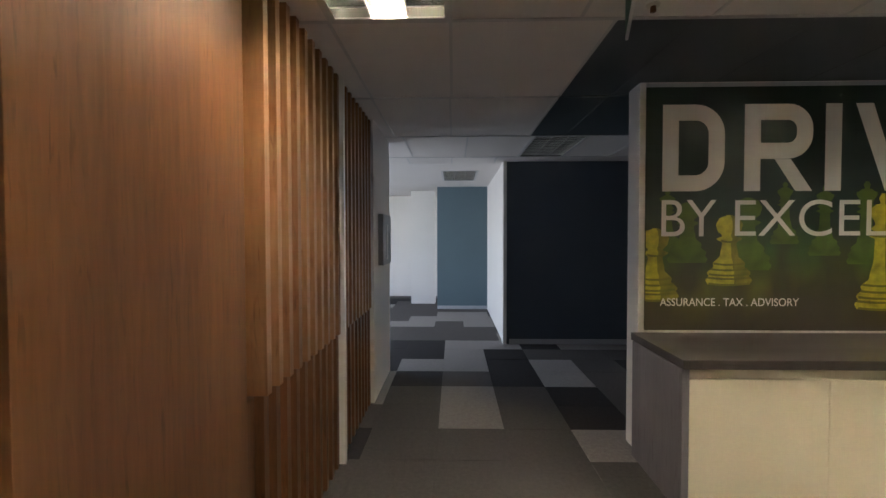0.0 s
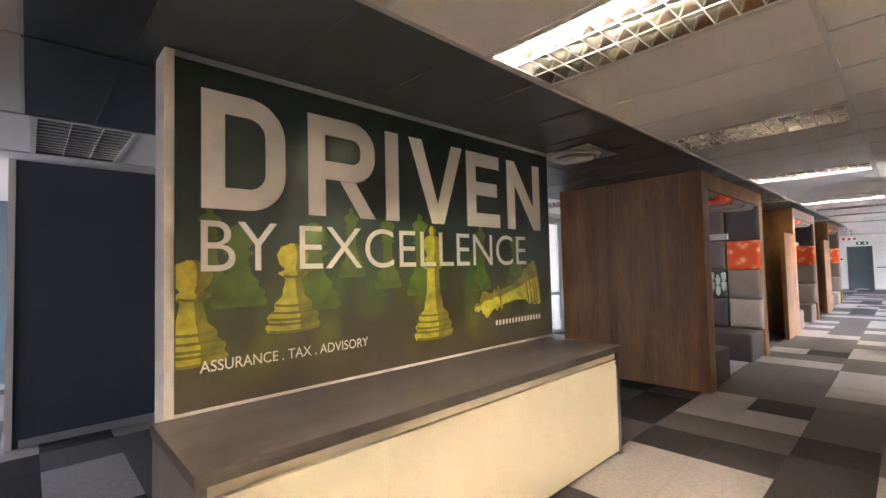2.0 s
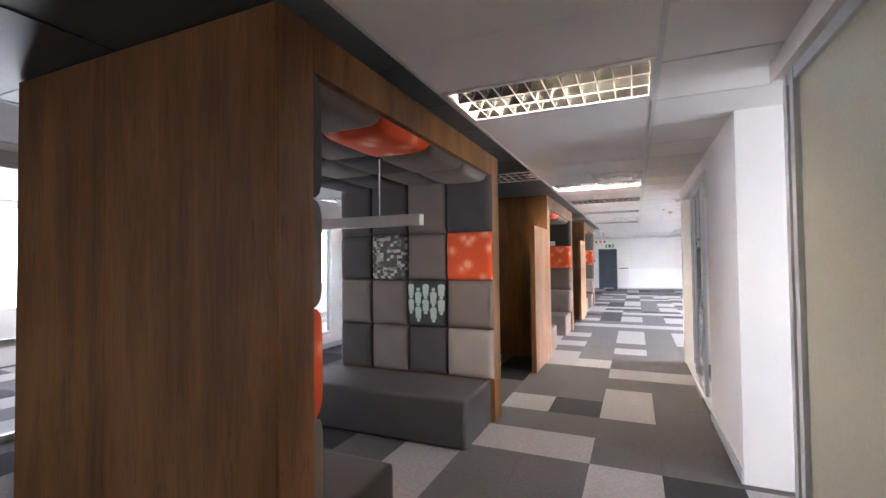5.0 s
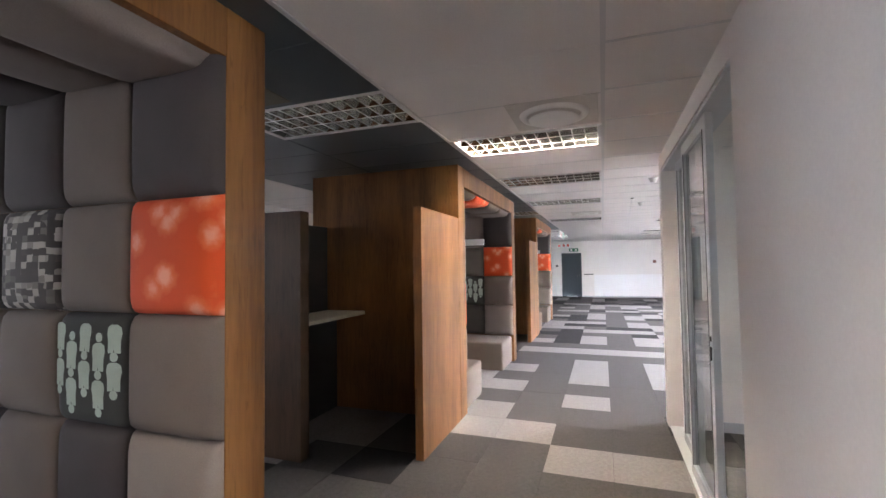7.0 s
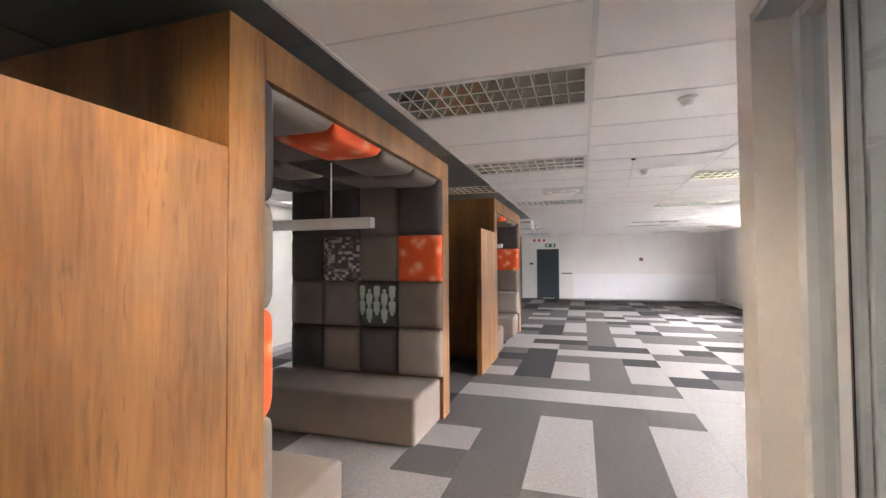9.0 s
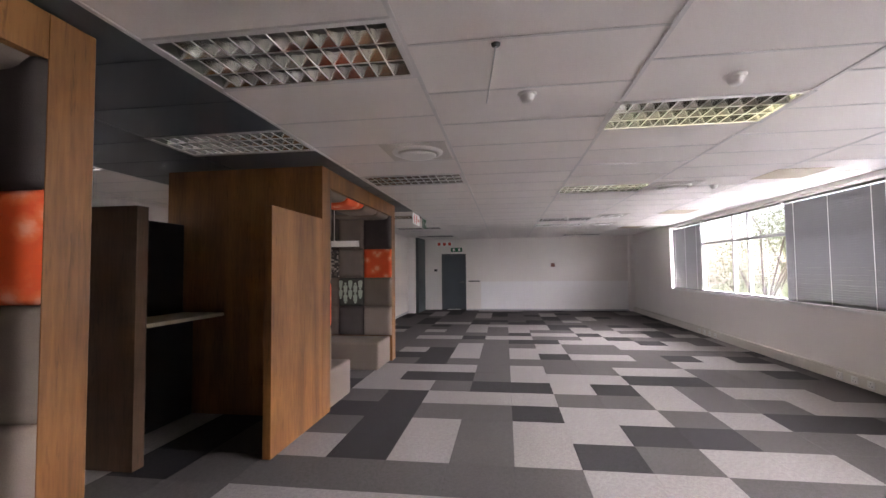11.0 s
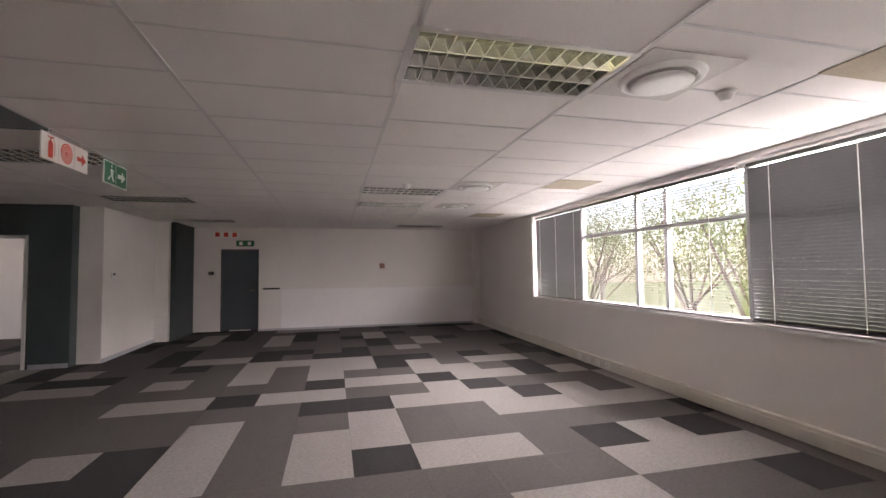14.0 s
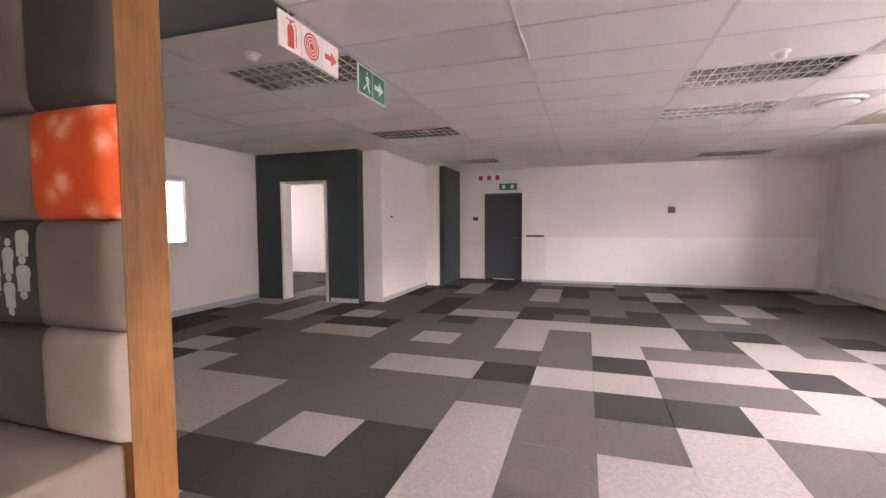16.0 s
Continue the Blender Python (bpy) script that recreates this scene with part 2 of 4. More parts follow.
wire(ORANGE, ramp(ORANGE, ad.outputs[0], [(0.28, (0.84, 0.33, 0.22)), (0.42, (0.78, 0.15, 0.05)), (0.58, (0.72, 0.085, 0.015))]), bsdf(ORANGE).inputs["Base Color"])

# dark cloth with pale scattered squares
SQUARES = mat("square_printed_upholstery", (0.1, 0.1, 0.1), 0.9)
br = node(SQUARES, "ShaderNodeTexVoronoi", Scale=24.0, Randomness=0.25)
br.distance = "CHEBYCHEV"
wire(SQUARES, coords(SQUARES, (1, 1, 1.35)), br.inputs["Vector"])
sep = node(SQUARES, "ShaderNodeSeparateColor")
wire(SQUARES, br.outputs["Color"], sep.inputs[0])
wire(SQUARES, ramp(SQUARES, sep.outputs[0], [(0.45, (0.075, 0.065, 0.06)), (0.62, (0.18, 0.16, 0.14)), (0.85, (0.48, 0.43, 0.38))]), bsdf(SQUARES).inputs["Base Color"])

# printed mural ground: nearly black green above, olive table below, soft green blurs
MURAL = mat("printed_mural", (0.02, 0.03, 0.02), 0.35)
mc = coords(MURAL)
sx = node(MURAL, "ShaderNodeSeparateXYZ")
wire(MURAL, mc, sx.inputs[0])
blur = node(MURAL, "ShaderNodeTexNoise", Scale=2.6, Detail=2.0, Roughness=0.4)
wire(MURAL, coords(MURAL, (1.6, 1, 0.8)), blur.inputs["Vector"])
base = ramp(MURAL, sx.outputs[2], [(0.0, (0.06, 0.048, 0.03)), (0.3, (0.045, 0.042, 0.016)), (0.55, (0.042, 0.05, 0.016)), (0.8, (0.012, 0.03, 0.02)), (1.0, (0.011, 0.026, 0.023))])
green = ramp(MURAL, sx.outputs[2], [(0.0, (0.05, 0.04, 0.02)), (0.3, (0.12, 0.13, 0.015)), (0.55, (0.04, 0.14, 0.02)), (0.8, (0.008, 0.03, 0.016))])
mx = node(MURAL, "ShaderNodeMix")
mx.data_type = "RGBA"
wire(MURAL, ramp(MURAL, blur.outputs["Fac"], [(0.45, (0, 0, 0)), (0.72, (0.8, 0.8, 0.8))]), mx.inputs["Factor"])
wire(MURAL, base, mx.inputs["A"])
wire(MURAL, green, mx.inputs["B"])
wire(MURAL, mx.outputs["Result"], bsdf(MURAL).inputs["Base Color"])
CHESS = mottled("printed_yellow_piece", (0.46, 0.41, 0.03), 0.4, 0.55, 5, 14, 0.0)
CHESS_D = mottled("printed_shaded_yellow", (0.16, 0.15, 0.012), 0.4, 0.4, 5, 14, 0.0)
CHESS_M = mottled("printed_olive_yellow", (0.20, 0.18, 0.015), 0.4, 0.5, 5, 14, 0.0)
CHESS_B = mottled("printed_blurred_green", (0.075, 0.125, 0.014), 0.4, 0.45, 5, 7, 0.0)


# ---- mesh helpers ----
def add_box(bm, x0, x1, y0, y1, z0, z1, bevel=0.0):
    vs = [bm.verts.new(p) for p in ((x0, y0, z0), (x1, y0, z0), (x1, y1, z0), (x0, y1, z0), (x0, y0, z1), (x1, y0, z1), (x1, y1, z1), (x0, y1, z1))]
    fs = [bm.faces.new([vs[i] for i in f]) for f in ((0, 3, 2, 1), (4, 5, 6, 7), (0, 1, 5, 4), (1, 2, 6, 5), (2, 3, 7, 6), (3, 0, 4, 7))]
    if bevel:
        es = list({e for f in fs for e in f.edges})
        bmesh.ops.bevel(bm, geom=es, offset=bevel, segments=2, affect="EDGES", profile=0.6)
    return bm


def box(x0, x1, y0, y1, z0, z1, bevel=0.0):
    return add_box(bmesh.new(), x0, x1, y0, y1, z0, z1, bevel)


def mesh_of(name, bm, material):
    me = bpy.data.meshes.new(name)
    bm.to_mesh(me)
    bm.free()
    me.materials.append(material)
    return me


def part(name, bm, material, parent=None, label="", smooth=False):
    me = bm if isinstance(bm, bpy.types.Mesh) else mesh_of(name, bm, material)
    if smooth:
        me.polygons.foreach_set("use_smooth", [True] * len(me.polygons))
    ob = new(name, me)
    if parent is not None:
        ob.parent = parent
    if label:
        ob["label"] = label
    return ob


def structure(name, bm, material, label, category=""):
    return tagged(part(name, bm, material), label, category or name.split("_")[0], kind="structure")


def thing(name, label, category, at=(0, 0, 0), rz=0, group=""):
    ob = new(name)
    ob.empty_display_size = 0.1
    ob.matrix_basis = pose(*at, 0, 0, rz)
    return tagged(ob, label, category, group)


def tube(bm, x0, y0, z0, x1, y1, z1, r, seg=10):
    a, b = Vector((x0, y0, z0)), Vector((x1, y1, z1))
    q = (b - a).to_track_quat("Z", "Y").to_matrix()
    rings = []
    for c in (a, b):
        rings.append([bm.verts.new(c + q @ Vector((r * math.cos(2 * math.pi * i / seg), r * math.sin(2 * math.pi * i / seg), 0))) for i in range(seg)])
    for i in range(seg):
        j = (i + 1) % seg
        bm.faces.new((rings[0][i], rings[0][j], rings[1][j], rings[1][i]))
    bm.faces.new(rings[0][::-1])
    bm.faces.new(rings[1])
    return bm


def lathe(bm, profile, seg=32, cx=0, cy=0):
    rings = []
    for r, z in profile:
        rings.append([bm.verts.new((cx + r * math.cos(2 * math.pi * i / seg), cy + r * math.sin(2 * math.pi * i / seg), z)) for i in range(seg)])
    for a, b in zip(rings, rings[1:]):
        for i in range(seg):
            j = (i + 1) % seg
            bm.faces.new((a[i], a[j], b[j], b[i]))
    return bm


def wall_with_holes(u0, u1, z0, z1, holes):
    """Rectangles (ua, ub, za, zb) that fill a wall round its holes, which do not overlap in u."""
    out, u = [], u0
    for a, b, c, d in sorted(holes):
        if a > u:
            out.append((u, a, z0, z1))
        if c > z0:
            out.append((a, b, z0, c))
        if d < z1:
            out.append((a, b, d, z1))
        u = b
    if u < u1:
        out.append((u, u1, z0, z1))
    return out


def wall_x(y0, y1, u0, u1, holes=(), z1=H):
    bm = bmesh.new()
    for a, b, c, d in wall_with_holes(u0, u1, 0, z1, holes):
        add_box(bm, a, b, y0, y1, c, d)
    return bm


def wall_y(x0, x1, u0, u1, holes=(), z1=H):
    bm = bmesh.new()
    for a, b, c, d in wall_with_holes(u0, u1, 0, z1, holes):
        add_box(bm, x0, x1, a, b, c, d)
    return bm

# ---- setting: floor slab, walls, ceiling ----
structure("floor", box(-4.2, 31.0, -3.9, 12.2, -0.2, -0.006), C_BACK, "dark carpet backing under the whole office floor")
structure("roof_slab", box(-4.3, 31.2, -3.9, 12.3, H + 0.22, H + 0.4), CEIL, "concrete slab hidden above the suspended ceiling", "ceiling")

WIN_MAIN = (19.43, 26.12, 0.93, 2.53)
WIN_SIDE = (14.7, 18.13, 0.94, 2.55)
WIN_ROOM = (6.0, 11.0, 0.94, 2.53)
structure("wall_south", wall_x(Y_RIGHT - 0.3, Y_RIGHT, 4.45, 31.0, [WIN_MAIN, WIN_SIDE, WIN_ROOM], H + 0.2), WHITE, "white plastered outer wall with long windows", "wall")
structure("wall_end", box(X_END, X_END + 0.15, Y_RIGHT, 2.14, 0, H + 0.1), WHITE, "plain white end wall of the open office", "wall")
# thin sheet that makes the end wall paler below 1.03 m
structure("dado_end", box(X_END - 0.004, X_END, -3.46, 1.6, 0.05, 1.03), WHITE_B, "brighter white lower band of the end wall", "wall")
structure("corner_column", box(29.52, X_END, Y_RIGHT, -3.47, 0, H), WHITE, "narrow white corner column", "column")
structure("wall_door_recess", wall_y(30.0, 30.15, 2.0, 3.7, [(2.16, 3.06, 0, 2.05)], H + 0.1), WHITE, "white wall round the grey end door", "wall")
structure("wall_dark_return", box(28.72, 30.0, 3.68, 3.9, 0, H + 0.1), GREEN_DK, "dark green-grey return wall beside the end door", "wall")
structure("wall_white_corner", box(26.42, 28.72, 4.05, 4.4, 0, H + 0.1), WHITE, "white wall that juts out towards the end door", "wall")
structure("wall_white_nib", box(28.6, 28.718, 3.78, 4.048, 0, H + 0.1), WHITE, "short white wall nib", "wall")
structure("wall_green", wall_y(26.2, 26.4, 4.39, Y_BACK + 0.12, [(5.0, 5.89, 0, 2.07)], H + 0.1), GREEN_DK, "dark green-grey wall with a doorway", "wall")
structure("doorway_lining", wall_y(26.18, 26.42, 4.975, 5.915, [(5.02, 5.87, -0.1, 2.05)], 2.095), FRAME_WHITE, "white timber lining of the doorway", "trim")
structure("wall_behind_doorway", box(30.2, 30.3, 3.7, 10.5, 0, H + 0.1), WHITE, "white wall seen through the doorway", "wall")

# back wall with glazing and an inner window
GL = (7.35, 9.92, 0, 2.5)
OPN = (10.65, 12.1, 0.24, 2.18)
LW = (22.6, 24.75, 1.03, 2.06)
structure("wall_back", wall_x(Y_BACK, Y_BACK + 0.12, 4.2, 26.2, [GL, OPN, LW], H + 0.1), WHITE, "white partition wall along the back of the office", "wall")
structure("wall_lobby_dark", box(0.98, 4.2, Y_BACK + 0.03, Y_BACK + 0.2, 0, H + 0.1), BLUE_DK, "dark navy painted wall behind the mural screen", "wall")
structure("wall_lobby_side", box(0.94, 1.02, Y_BACK + 0.2, 9.55, 0, H + 0.1), WHITE, "white corridor wall", "wall")
structure("lobby_corner_bead", box(0.93, 0.978, Y_BACK, Y_BACK + 0.2, 0, H + 0.1), WHITE, "white wall end", "wall")
structure("wall_lobby_blue", box(-0.12, 1.02, 9.55, 9.7, 0, H + 0.1), BLUE_MD, "slate blue painted end wall", "wall")
structure("wall_lobby_far", box(-4.2, 1.0, 11.6, 11.8, 0, H + 0.1), WHITE, "far white wall of the lobby", "wall")
structure("wall_lobby_pier", box(-0.75, -0.2, 10.3, 10.7, 0, H + 0.1), WHITE, "white wall pier beside a bright opening", "wall")
structure("wall_rooms_north", wall_x(10.3, 10.5, 1.0, 30.2, [(27.6, 29.6, 0.9, 2.4), (5.5, 10.5, 0.9, 2.4), (12.0, 17.0, 0.9, 2.4), (21.5, 25.5, 0.9, 2.4)], H + 0.1), WHITE, "outer wall of the back rooms with windows", "wall")
structure("wall_rooms_inner", box(10.3, 13.4, 9.1, 9.2, 0, H), WHITE, "white wall inside a back room", "wall")
structure("wall_rooms_divider", box(10.2, 10.3, Y_BACK + 0.12, 10.3, 0, H + 0.1), WHITE, "white wall between two back rooms", "wall")
structure("wall_rooms_divider_far", box(18.0, 18.1, Y_BACK + 0.12, 10.3, 0, H + 0.1), WHITE, "white wall between two back rooms", "wall")
structure("wall_west", wall_y(-4.3, -4.1, 5.2, 11.8, [(5.8, 9.4, 0.5, 2.5)], H + 0.1), WHITE, "outer lobby wall with a tall bright window", "wall")
structure("wall_lobby_return", box(-4.2, -0.98, 5.1, 5.2, 0, H + 0.1), WHITE, "white return wall", "wall")
structure("wall_slat_backing", box(-0.98, -0.6, 0.9, 4.2, 0, H + 0.1), WOOD_RED, "brown wood backing of the slatted wall", "wall")
structure("wall_white_pier", box(-0.98, -0.5, 4.2, 5.2, 0, H + 0.1), WHITE, "white wall pier after the slatted wall", "wall")
structure("wall_near_left", box(-0.98, -0.55, -2.6, 0.9, 0, H + 0.1), FILM, "beige wall beside the entrance", "wall")
structure("wall_entrance", box(-1.0, 4.6, -2.75, -2.6, 0, H + 0.1), WHITE, "white wall behind the entrance", "wall")
structure("wall_entrance_side", box(4.45, 4.6, -3.6, 0.52, 0, H + 0.1), WHITE, "white wall beside the entrance", "wall")
# right-hand partition of the corridor
structure("wall_corridor", wall_x(0.3, 0.66, 9.1, 13.1, [(10.48, 12.95, 0, 2.45)], H + 0.1), WHITE, "white corridor wall with a sliding glass front", "wall")
structure("wall_room_end", box(12.95, 13.1, Y_RIGHT, 0.3, 0, H + 0.1), WHITE, "white end wall of the side room", "wall")
structure("wall_room_divider", box(9.1, 9.25, Y_RIGHT, 0.3, 0, H + 0.1), WHITE, "white wall between side rooms", "wall")
structure("soffit_corridor", box(4.6, 8.3, 0.5, 0.64, 2.48, H + 0.1), WHITE, "white bulkhead over the glazed partition", "wall")


# suspended ceiling, bay by bay: lamps take up whole cells
LAMPS = {
    (1.18, 2.4): [(-0.08, "soft"), (3.05, "near"), (5.45, "off"), (8.23, "dim"), (12.02, "far"), (13.8, "off"), (15.9, "off"), (19.05, "off")],
    (2.4, 3.6): [(10.85, "off"), (17.25, "off"), (22.8, "off"), (25.35, "off"), (28.3, "off")],
    # the lit lamps at 0.9 and 3.3 are unseen, added to brighten the entrance
    (-1.2, -0.06): [(0.9, "warm"), (3.3, "warm"), (17.1, "green"), (20.12, "one"), (24.0, "off"), (25.3, "off")],
    (-2.4, -1.2): [(28.9, "off")],
    (4.9, 6.1): [(1.37, "off"), (7.9, "off"), (11.6, "cool"), (17.6, "bright")],
}
BAYS = [-3.6, -2.4, -1.2, -0.06, 1.18, 2.4, 3.6, 4.9, 6.1, 6.6]
DARK = (1.03, 21.9, 2.4, 4.9)


def bay_cuts(lamps, x0, x1):
    cuts, x = [x0], x0
    for c, _ in sorted(lamps):
        n = max(1, round((c - 0.3 - x) / 0.6))
        cuts += [x + (c - 0.3 - x) * (i + 1) / n for i in range(n)] + [c + 0.3]
        x = c + 0.3
    n = max(1, round((x1 - x) / 0.6))
    return cuts + [x + (x1 - x) * (i + 1) / n for i in range(n)]


white_bm, dark_bm, grid_bm, grid_dk = bmesh.new(), bmesh.new(), bmesh.new(), bmesh.new()
for y0, y1 in zip(BAYS, BAYS[1:]):
    lamps = LAMPS.get((y0, y1), [])
    taken = [c for c, _ in lamps]
    cuts = bay_cuts(lamps, -1.0, 30.9)
    if DARK[2] <= y0 < DARK[3]:
        near = min(range(len(cuts)), key=lambda k: abs(cuts[k] - DARK[0]))
        cuts[near] = DARK[0]
    for a, b in zip(cuts, cuts[1:]):
        mid = (a + b) / 2
        if any(abs(mid - c) < 0.05 for c in taken):
            continue
        dark = DARK[2] <= y0 < DARK[3] and DARK[0] < mid < DARK[1]
        sag = random.uniform(0, 0.0025)
        add_box(dark_bm if dark else white_bm, a, b, y0, y1, H - 0.001 + sag, H + 0.014)
        if mid > 12.9 or y0 < 0.1 or dark or mid < 2.0:
            add_box(grid_dk if dark else grid_bm, b - 0.009, b + 0.009, y0 + 0.012, y1 - 0.012, H - 0.004, H - 0.001)
        elif (round(mid * 10) % 3) == 0:
            add_box(grid_bm, b - 0.006, b + 0.006, y0 + 0.012, y1 - 0.012, H - 0.003, H - 0.001)
    if y0 > -3.5:
        if DARK[2] < y0 < DARK[3]:
            add_box(grid_bm, -1.0, DARK[0], y0 - 0.012, y0 + 0.012, H - 0.006, H - 0.001)
            add_box(grid_dk, DARK[0], DARK[1], y0 - 0.012, y0 + 0.012, H - 0.006, H - 0.001)
            add_box(grid_bm, DARK[1], 30.9, y0 - 0.012, y0 + 0.012, H - 0.006, H - 0.001)
        else:
            add_box(grid_bm, -1.0, 30.9, y0 - 0.012, y0 + 0.012, H - 0.006, H - 0.001)
structure("ceiling", white_bm, CEIL, "white suspended ceiling boards", "ceiling")
structure("ceiling_dark_band", dark_bm, CEIL_DARK, "dark charcoal painted ceiling band over the booths", "ceiling")
structure("ceiling_grid", grid_bm, GRID, "white metal ceiling grid", "ceiling")
structure("ceiling_grid_dark", grid_dk, CEIL_DARK, "charcoal painted ceiling grid", "ceiling")
back_bm = box(1.2, 30.9, 6.6, 12.0, H, H + 0.02)
for x0, x1, y0, y1 in ((-4.2, -0.7, 6.6, 12.0), (0.63, 1.2, 6.6, 12.0), (-0.7, 0.03, 6.6, 12.0), (0.03, 0.63, 6.6, 7.3), (0.03, 0.63, 8.5, 12.0)):
    add_box(back_bm, x0, x1, y0, y1, H, H + 0.02)
structure("ceiling_back_rooms", back_bm, CEIL, "white ceiling of the back rooms", "ceiling")
structure("ceiling_lobby_west", box(-4.2, -1.0, 5.0, 6.6, H, H + 0.02), CEIL, "white lobby ceiling", "ceiling")


# ---- ceiling lights ----
def ceiling_light(kind):
    """A recessed louvre light, 1.2 m along y and 0.6 m across, its origin at the ceiling."""
    t = thing("ceiling_light", {"off": "unlit recessed ceiling light with silvery metal louvres", "green": "recessed ceiling light glowing greenish through metal louvres", "one": "recessed ceiling light with one of three tubes glowing greenish"}.get(kind, "lit recessed fluorescent ceiling light with metal louvres"), "ceiling light", group="ceiling lights")
    bm = bmesh.new()
    add_box(bm, -0.3, 0.3, -0.6, 0.6, 0.10, 0.115)
    for s in (-1, 1):
        add_box(bm, s * 0.29 - 0.008, s * 0.29 + 0.008, -0.6, 0.6, 0.0, 0.10)
        add_box(bm, -0.282, 0.282, s * 0.59 - 0.008, s * 0.59 + 0.008, 0.0, 0.10)
    part("housing", bm, HOUSING, t)
    bm = bmesh.new()
    for s in (-1, 1):
        add_box(bm, s * 0.286 - 0.018, s * 0.286 + 0.018, -0.604, 0.604, -0.008, 0.0)
        add_box(bm, -0.268, 0.268, s * 0.588 - 0.016, s * 0.588 + 0.016, -0.008, 0.0)
    part("frame", bm, GRID, t)
    bm = bmesh.new()
    for x in (-0.27, -0.09, 0.09, 0.27):
        vs = [bm.verts.new(p) for p in ((x, -0.57, -0.002), (x, 0.57, -0.002), (x - 0.028, 0.57, 0.055), (x - 0.028, -0.57, 0.055), (x + 0.028, 0.57, 0.055), (x + 0.028, -0.57, 0.055))]
        bm.faces.new((vs[0], vs[1], vs[2], vs[3]))
        bm.faces.new((vs[0], vs[5], vs[4], vs[1]))
    n = 12
    for i in range(1, n):
        y = -0.57 + 1.14 * i / n
        for x in (-0.18, 0.0, 0.18):
            vs = [bm.verts.new(p) for p in ((x - 0.088, y, 0), (x + 0.088, y, 0), (x + 0.064, y + 0.007, 0.05), (x - 0.064, y + 0.007, 0.05), (x + 0.064, y - 0.007, 0.05), (x - 0.064, y - 0.007, 0.05))]
            bm.faces.new((vs[0], vs[1], vs[2], vs[3]))
            bm.faces.new((vs[0], vs[5], vs[4], vs[1]))
    part("louvre", bm, CHROME, t, "silvery reflective louvre blades")
    bm = bmesh.new()
    for x in (-0.09, 0.09):
        add_box(bm, x - 0.003, x + 0.003, -0.57, 0.57, -0.005, -0.001)
    for i in range(1, n):
        y = -0.57 + 1.14 * i / n
        add_box(bm, -0.268, 0.268, y - 0.0022, y + 0.0022, -0.0045, 0.001)
    part("louvre_edges", bm, LOUVRE_EDGE, t, "thin grey louvre edges")
    lit = {"off": (), "cool": (0, 1, 2), "bright": (0, 1, 2), "soft": (1,), "near": (0,), "far": (1, 2), "dim": (1, 2), "warm": (1,), "green": (1, 2), "one": (0,)}[kind]
    for i, x in enumerate((-0.18, 0.0, 0.18)):
        m = {"green": TUBE_G, "one": TUBE_G, "far": TUBE_C, "dim": TUBE_D, "cool": TUBE_B, "bright": TUBE_E, "soft": TUBE_S}.get(kind, TUBE) if i in lit else TUBE_OFF
        part("tube", tube(bmesh.new(), x, -0.56, 0.078, x, 0.56, 0.078, 0.014), m, t, "glowing fluorescent tube" if i in lit else "", True)
    return t


first = {}
for (y0, y1), lamps in LAMPS.items():
    for x, kind in lamps:
        m = pose(x, (y0 + y1) / 2, H)
        if kind in first:
            copy_thing(first[kind], m)
        else:
            first[kind] = ceiling_light(kind)
            first[kind].matrix_basis = m
copy_thing(first["off"], pose(0.33, 7.9, H))


def air_diffuser():
    t = thing("air_diffuser", "round white ceiling air diffuser on a square plate", "air diffuser", group="air diffusers")
    part("plate", box(-0.29, 0.29, -0.29, 0.29, -0.006, 0.0, 0.002), PLATE, t)
    part("ring", lathe(bmesh.new(), [(0.235, -0.006), (0.225, -0.022), (0.20, -0.03), (0.185, -0.02), (0.185, -0.006)], 40), PLASTIC, t, smooth=True)
    part("disc", lathe(bmesh.new(), [(0.0, -0.05), (0.12, -0.05), (0.165, -0.046), (0.172, -0.036), (0.10, -0.028), (0.03, -0.006)], 40), PLASTIC, t, smooth=True)
    return t


DIFFUSERS = [(11.36, 1.5), (17.75, 1.5), (20.03, -1.52), (23.4, -1.5), (25.2, -1.7), (16.3, -1.95), (4.95, 3.15)]
d0 = air_diffuser()
d0.matrix_basis = pose(DIFFUSERS[0][0], DIFFUSERS[0][1], H - 0.002)
for x, y in DIFFUSERS[1:]:
    copy_thing(d0, pose(x, y, H - 0.006))


def smoke_detector():
    t = thing("smoke_detector", "small white round smoke detector on the ceiling", "smoke detector", group="smoke detectors")
    part("base", lathe(bmesh.new(), [(0.0, -0.012), (0.055, -0.012), (0.06, -0.006), (0.06, 0.0)], 24), PLASTIC, t, smooth=True)
    part("head", lathe(bmesh.new(), [(0.0, -0.055), (0.03, -0.055), (0.036, -0.045), (0.036, -0.034), (0.045, -0.03), (0.045, -0.012)], 24), PLASTIC, t, smooth=True)
    return t


SMOKES = [(16.55, 0.56), (16.48, -0.61), (20.13, -2.08), (22.3, 3.09), (14.2, 0.6), (23.5, -0.6)]
s0 = smoke_detector()
s0.matrix_basis = pose(SMOKES[0][0], SMOKES[0][1], H - 0.002)
for x, y in SMOKES[1:]:
    copy_thing(s0, pose(x, y, H - 0.002))

# plain access boards in the ceiling near the windows
BEIGE = mottled("beige_board", (0.42, 0.355, 0.26), 0.8)
OLIVE = mottled("dull_olive_board", (0.15, 0.135, 0.10), 0.7)
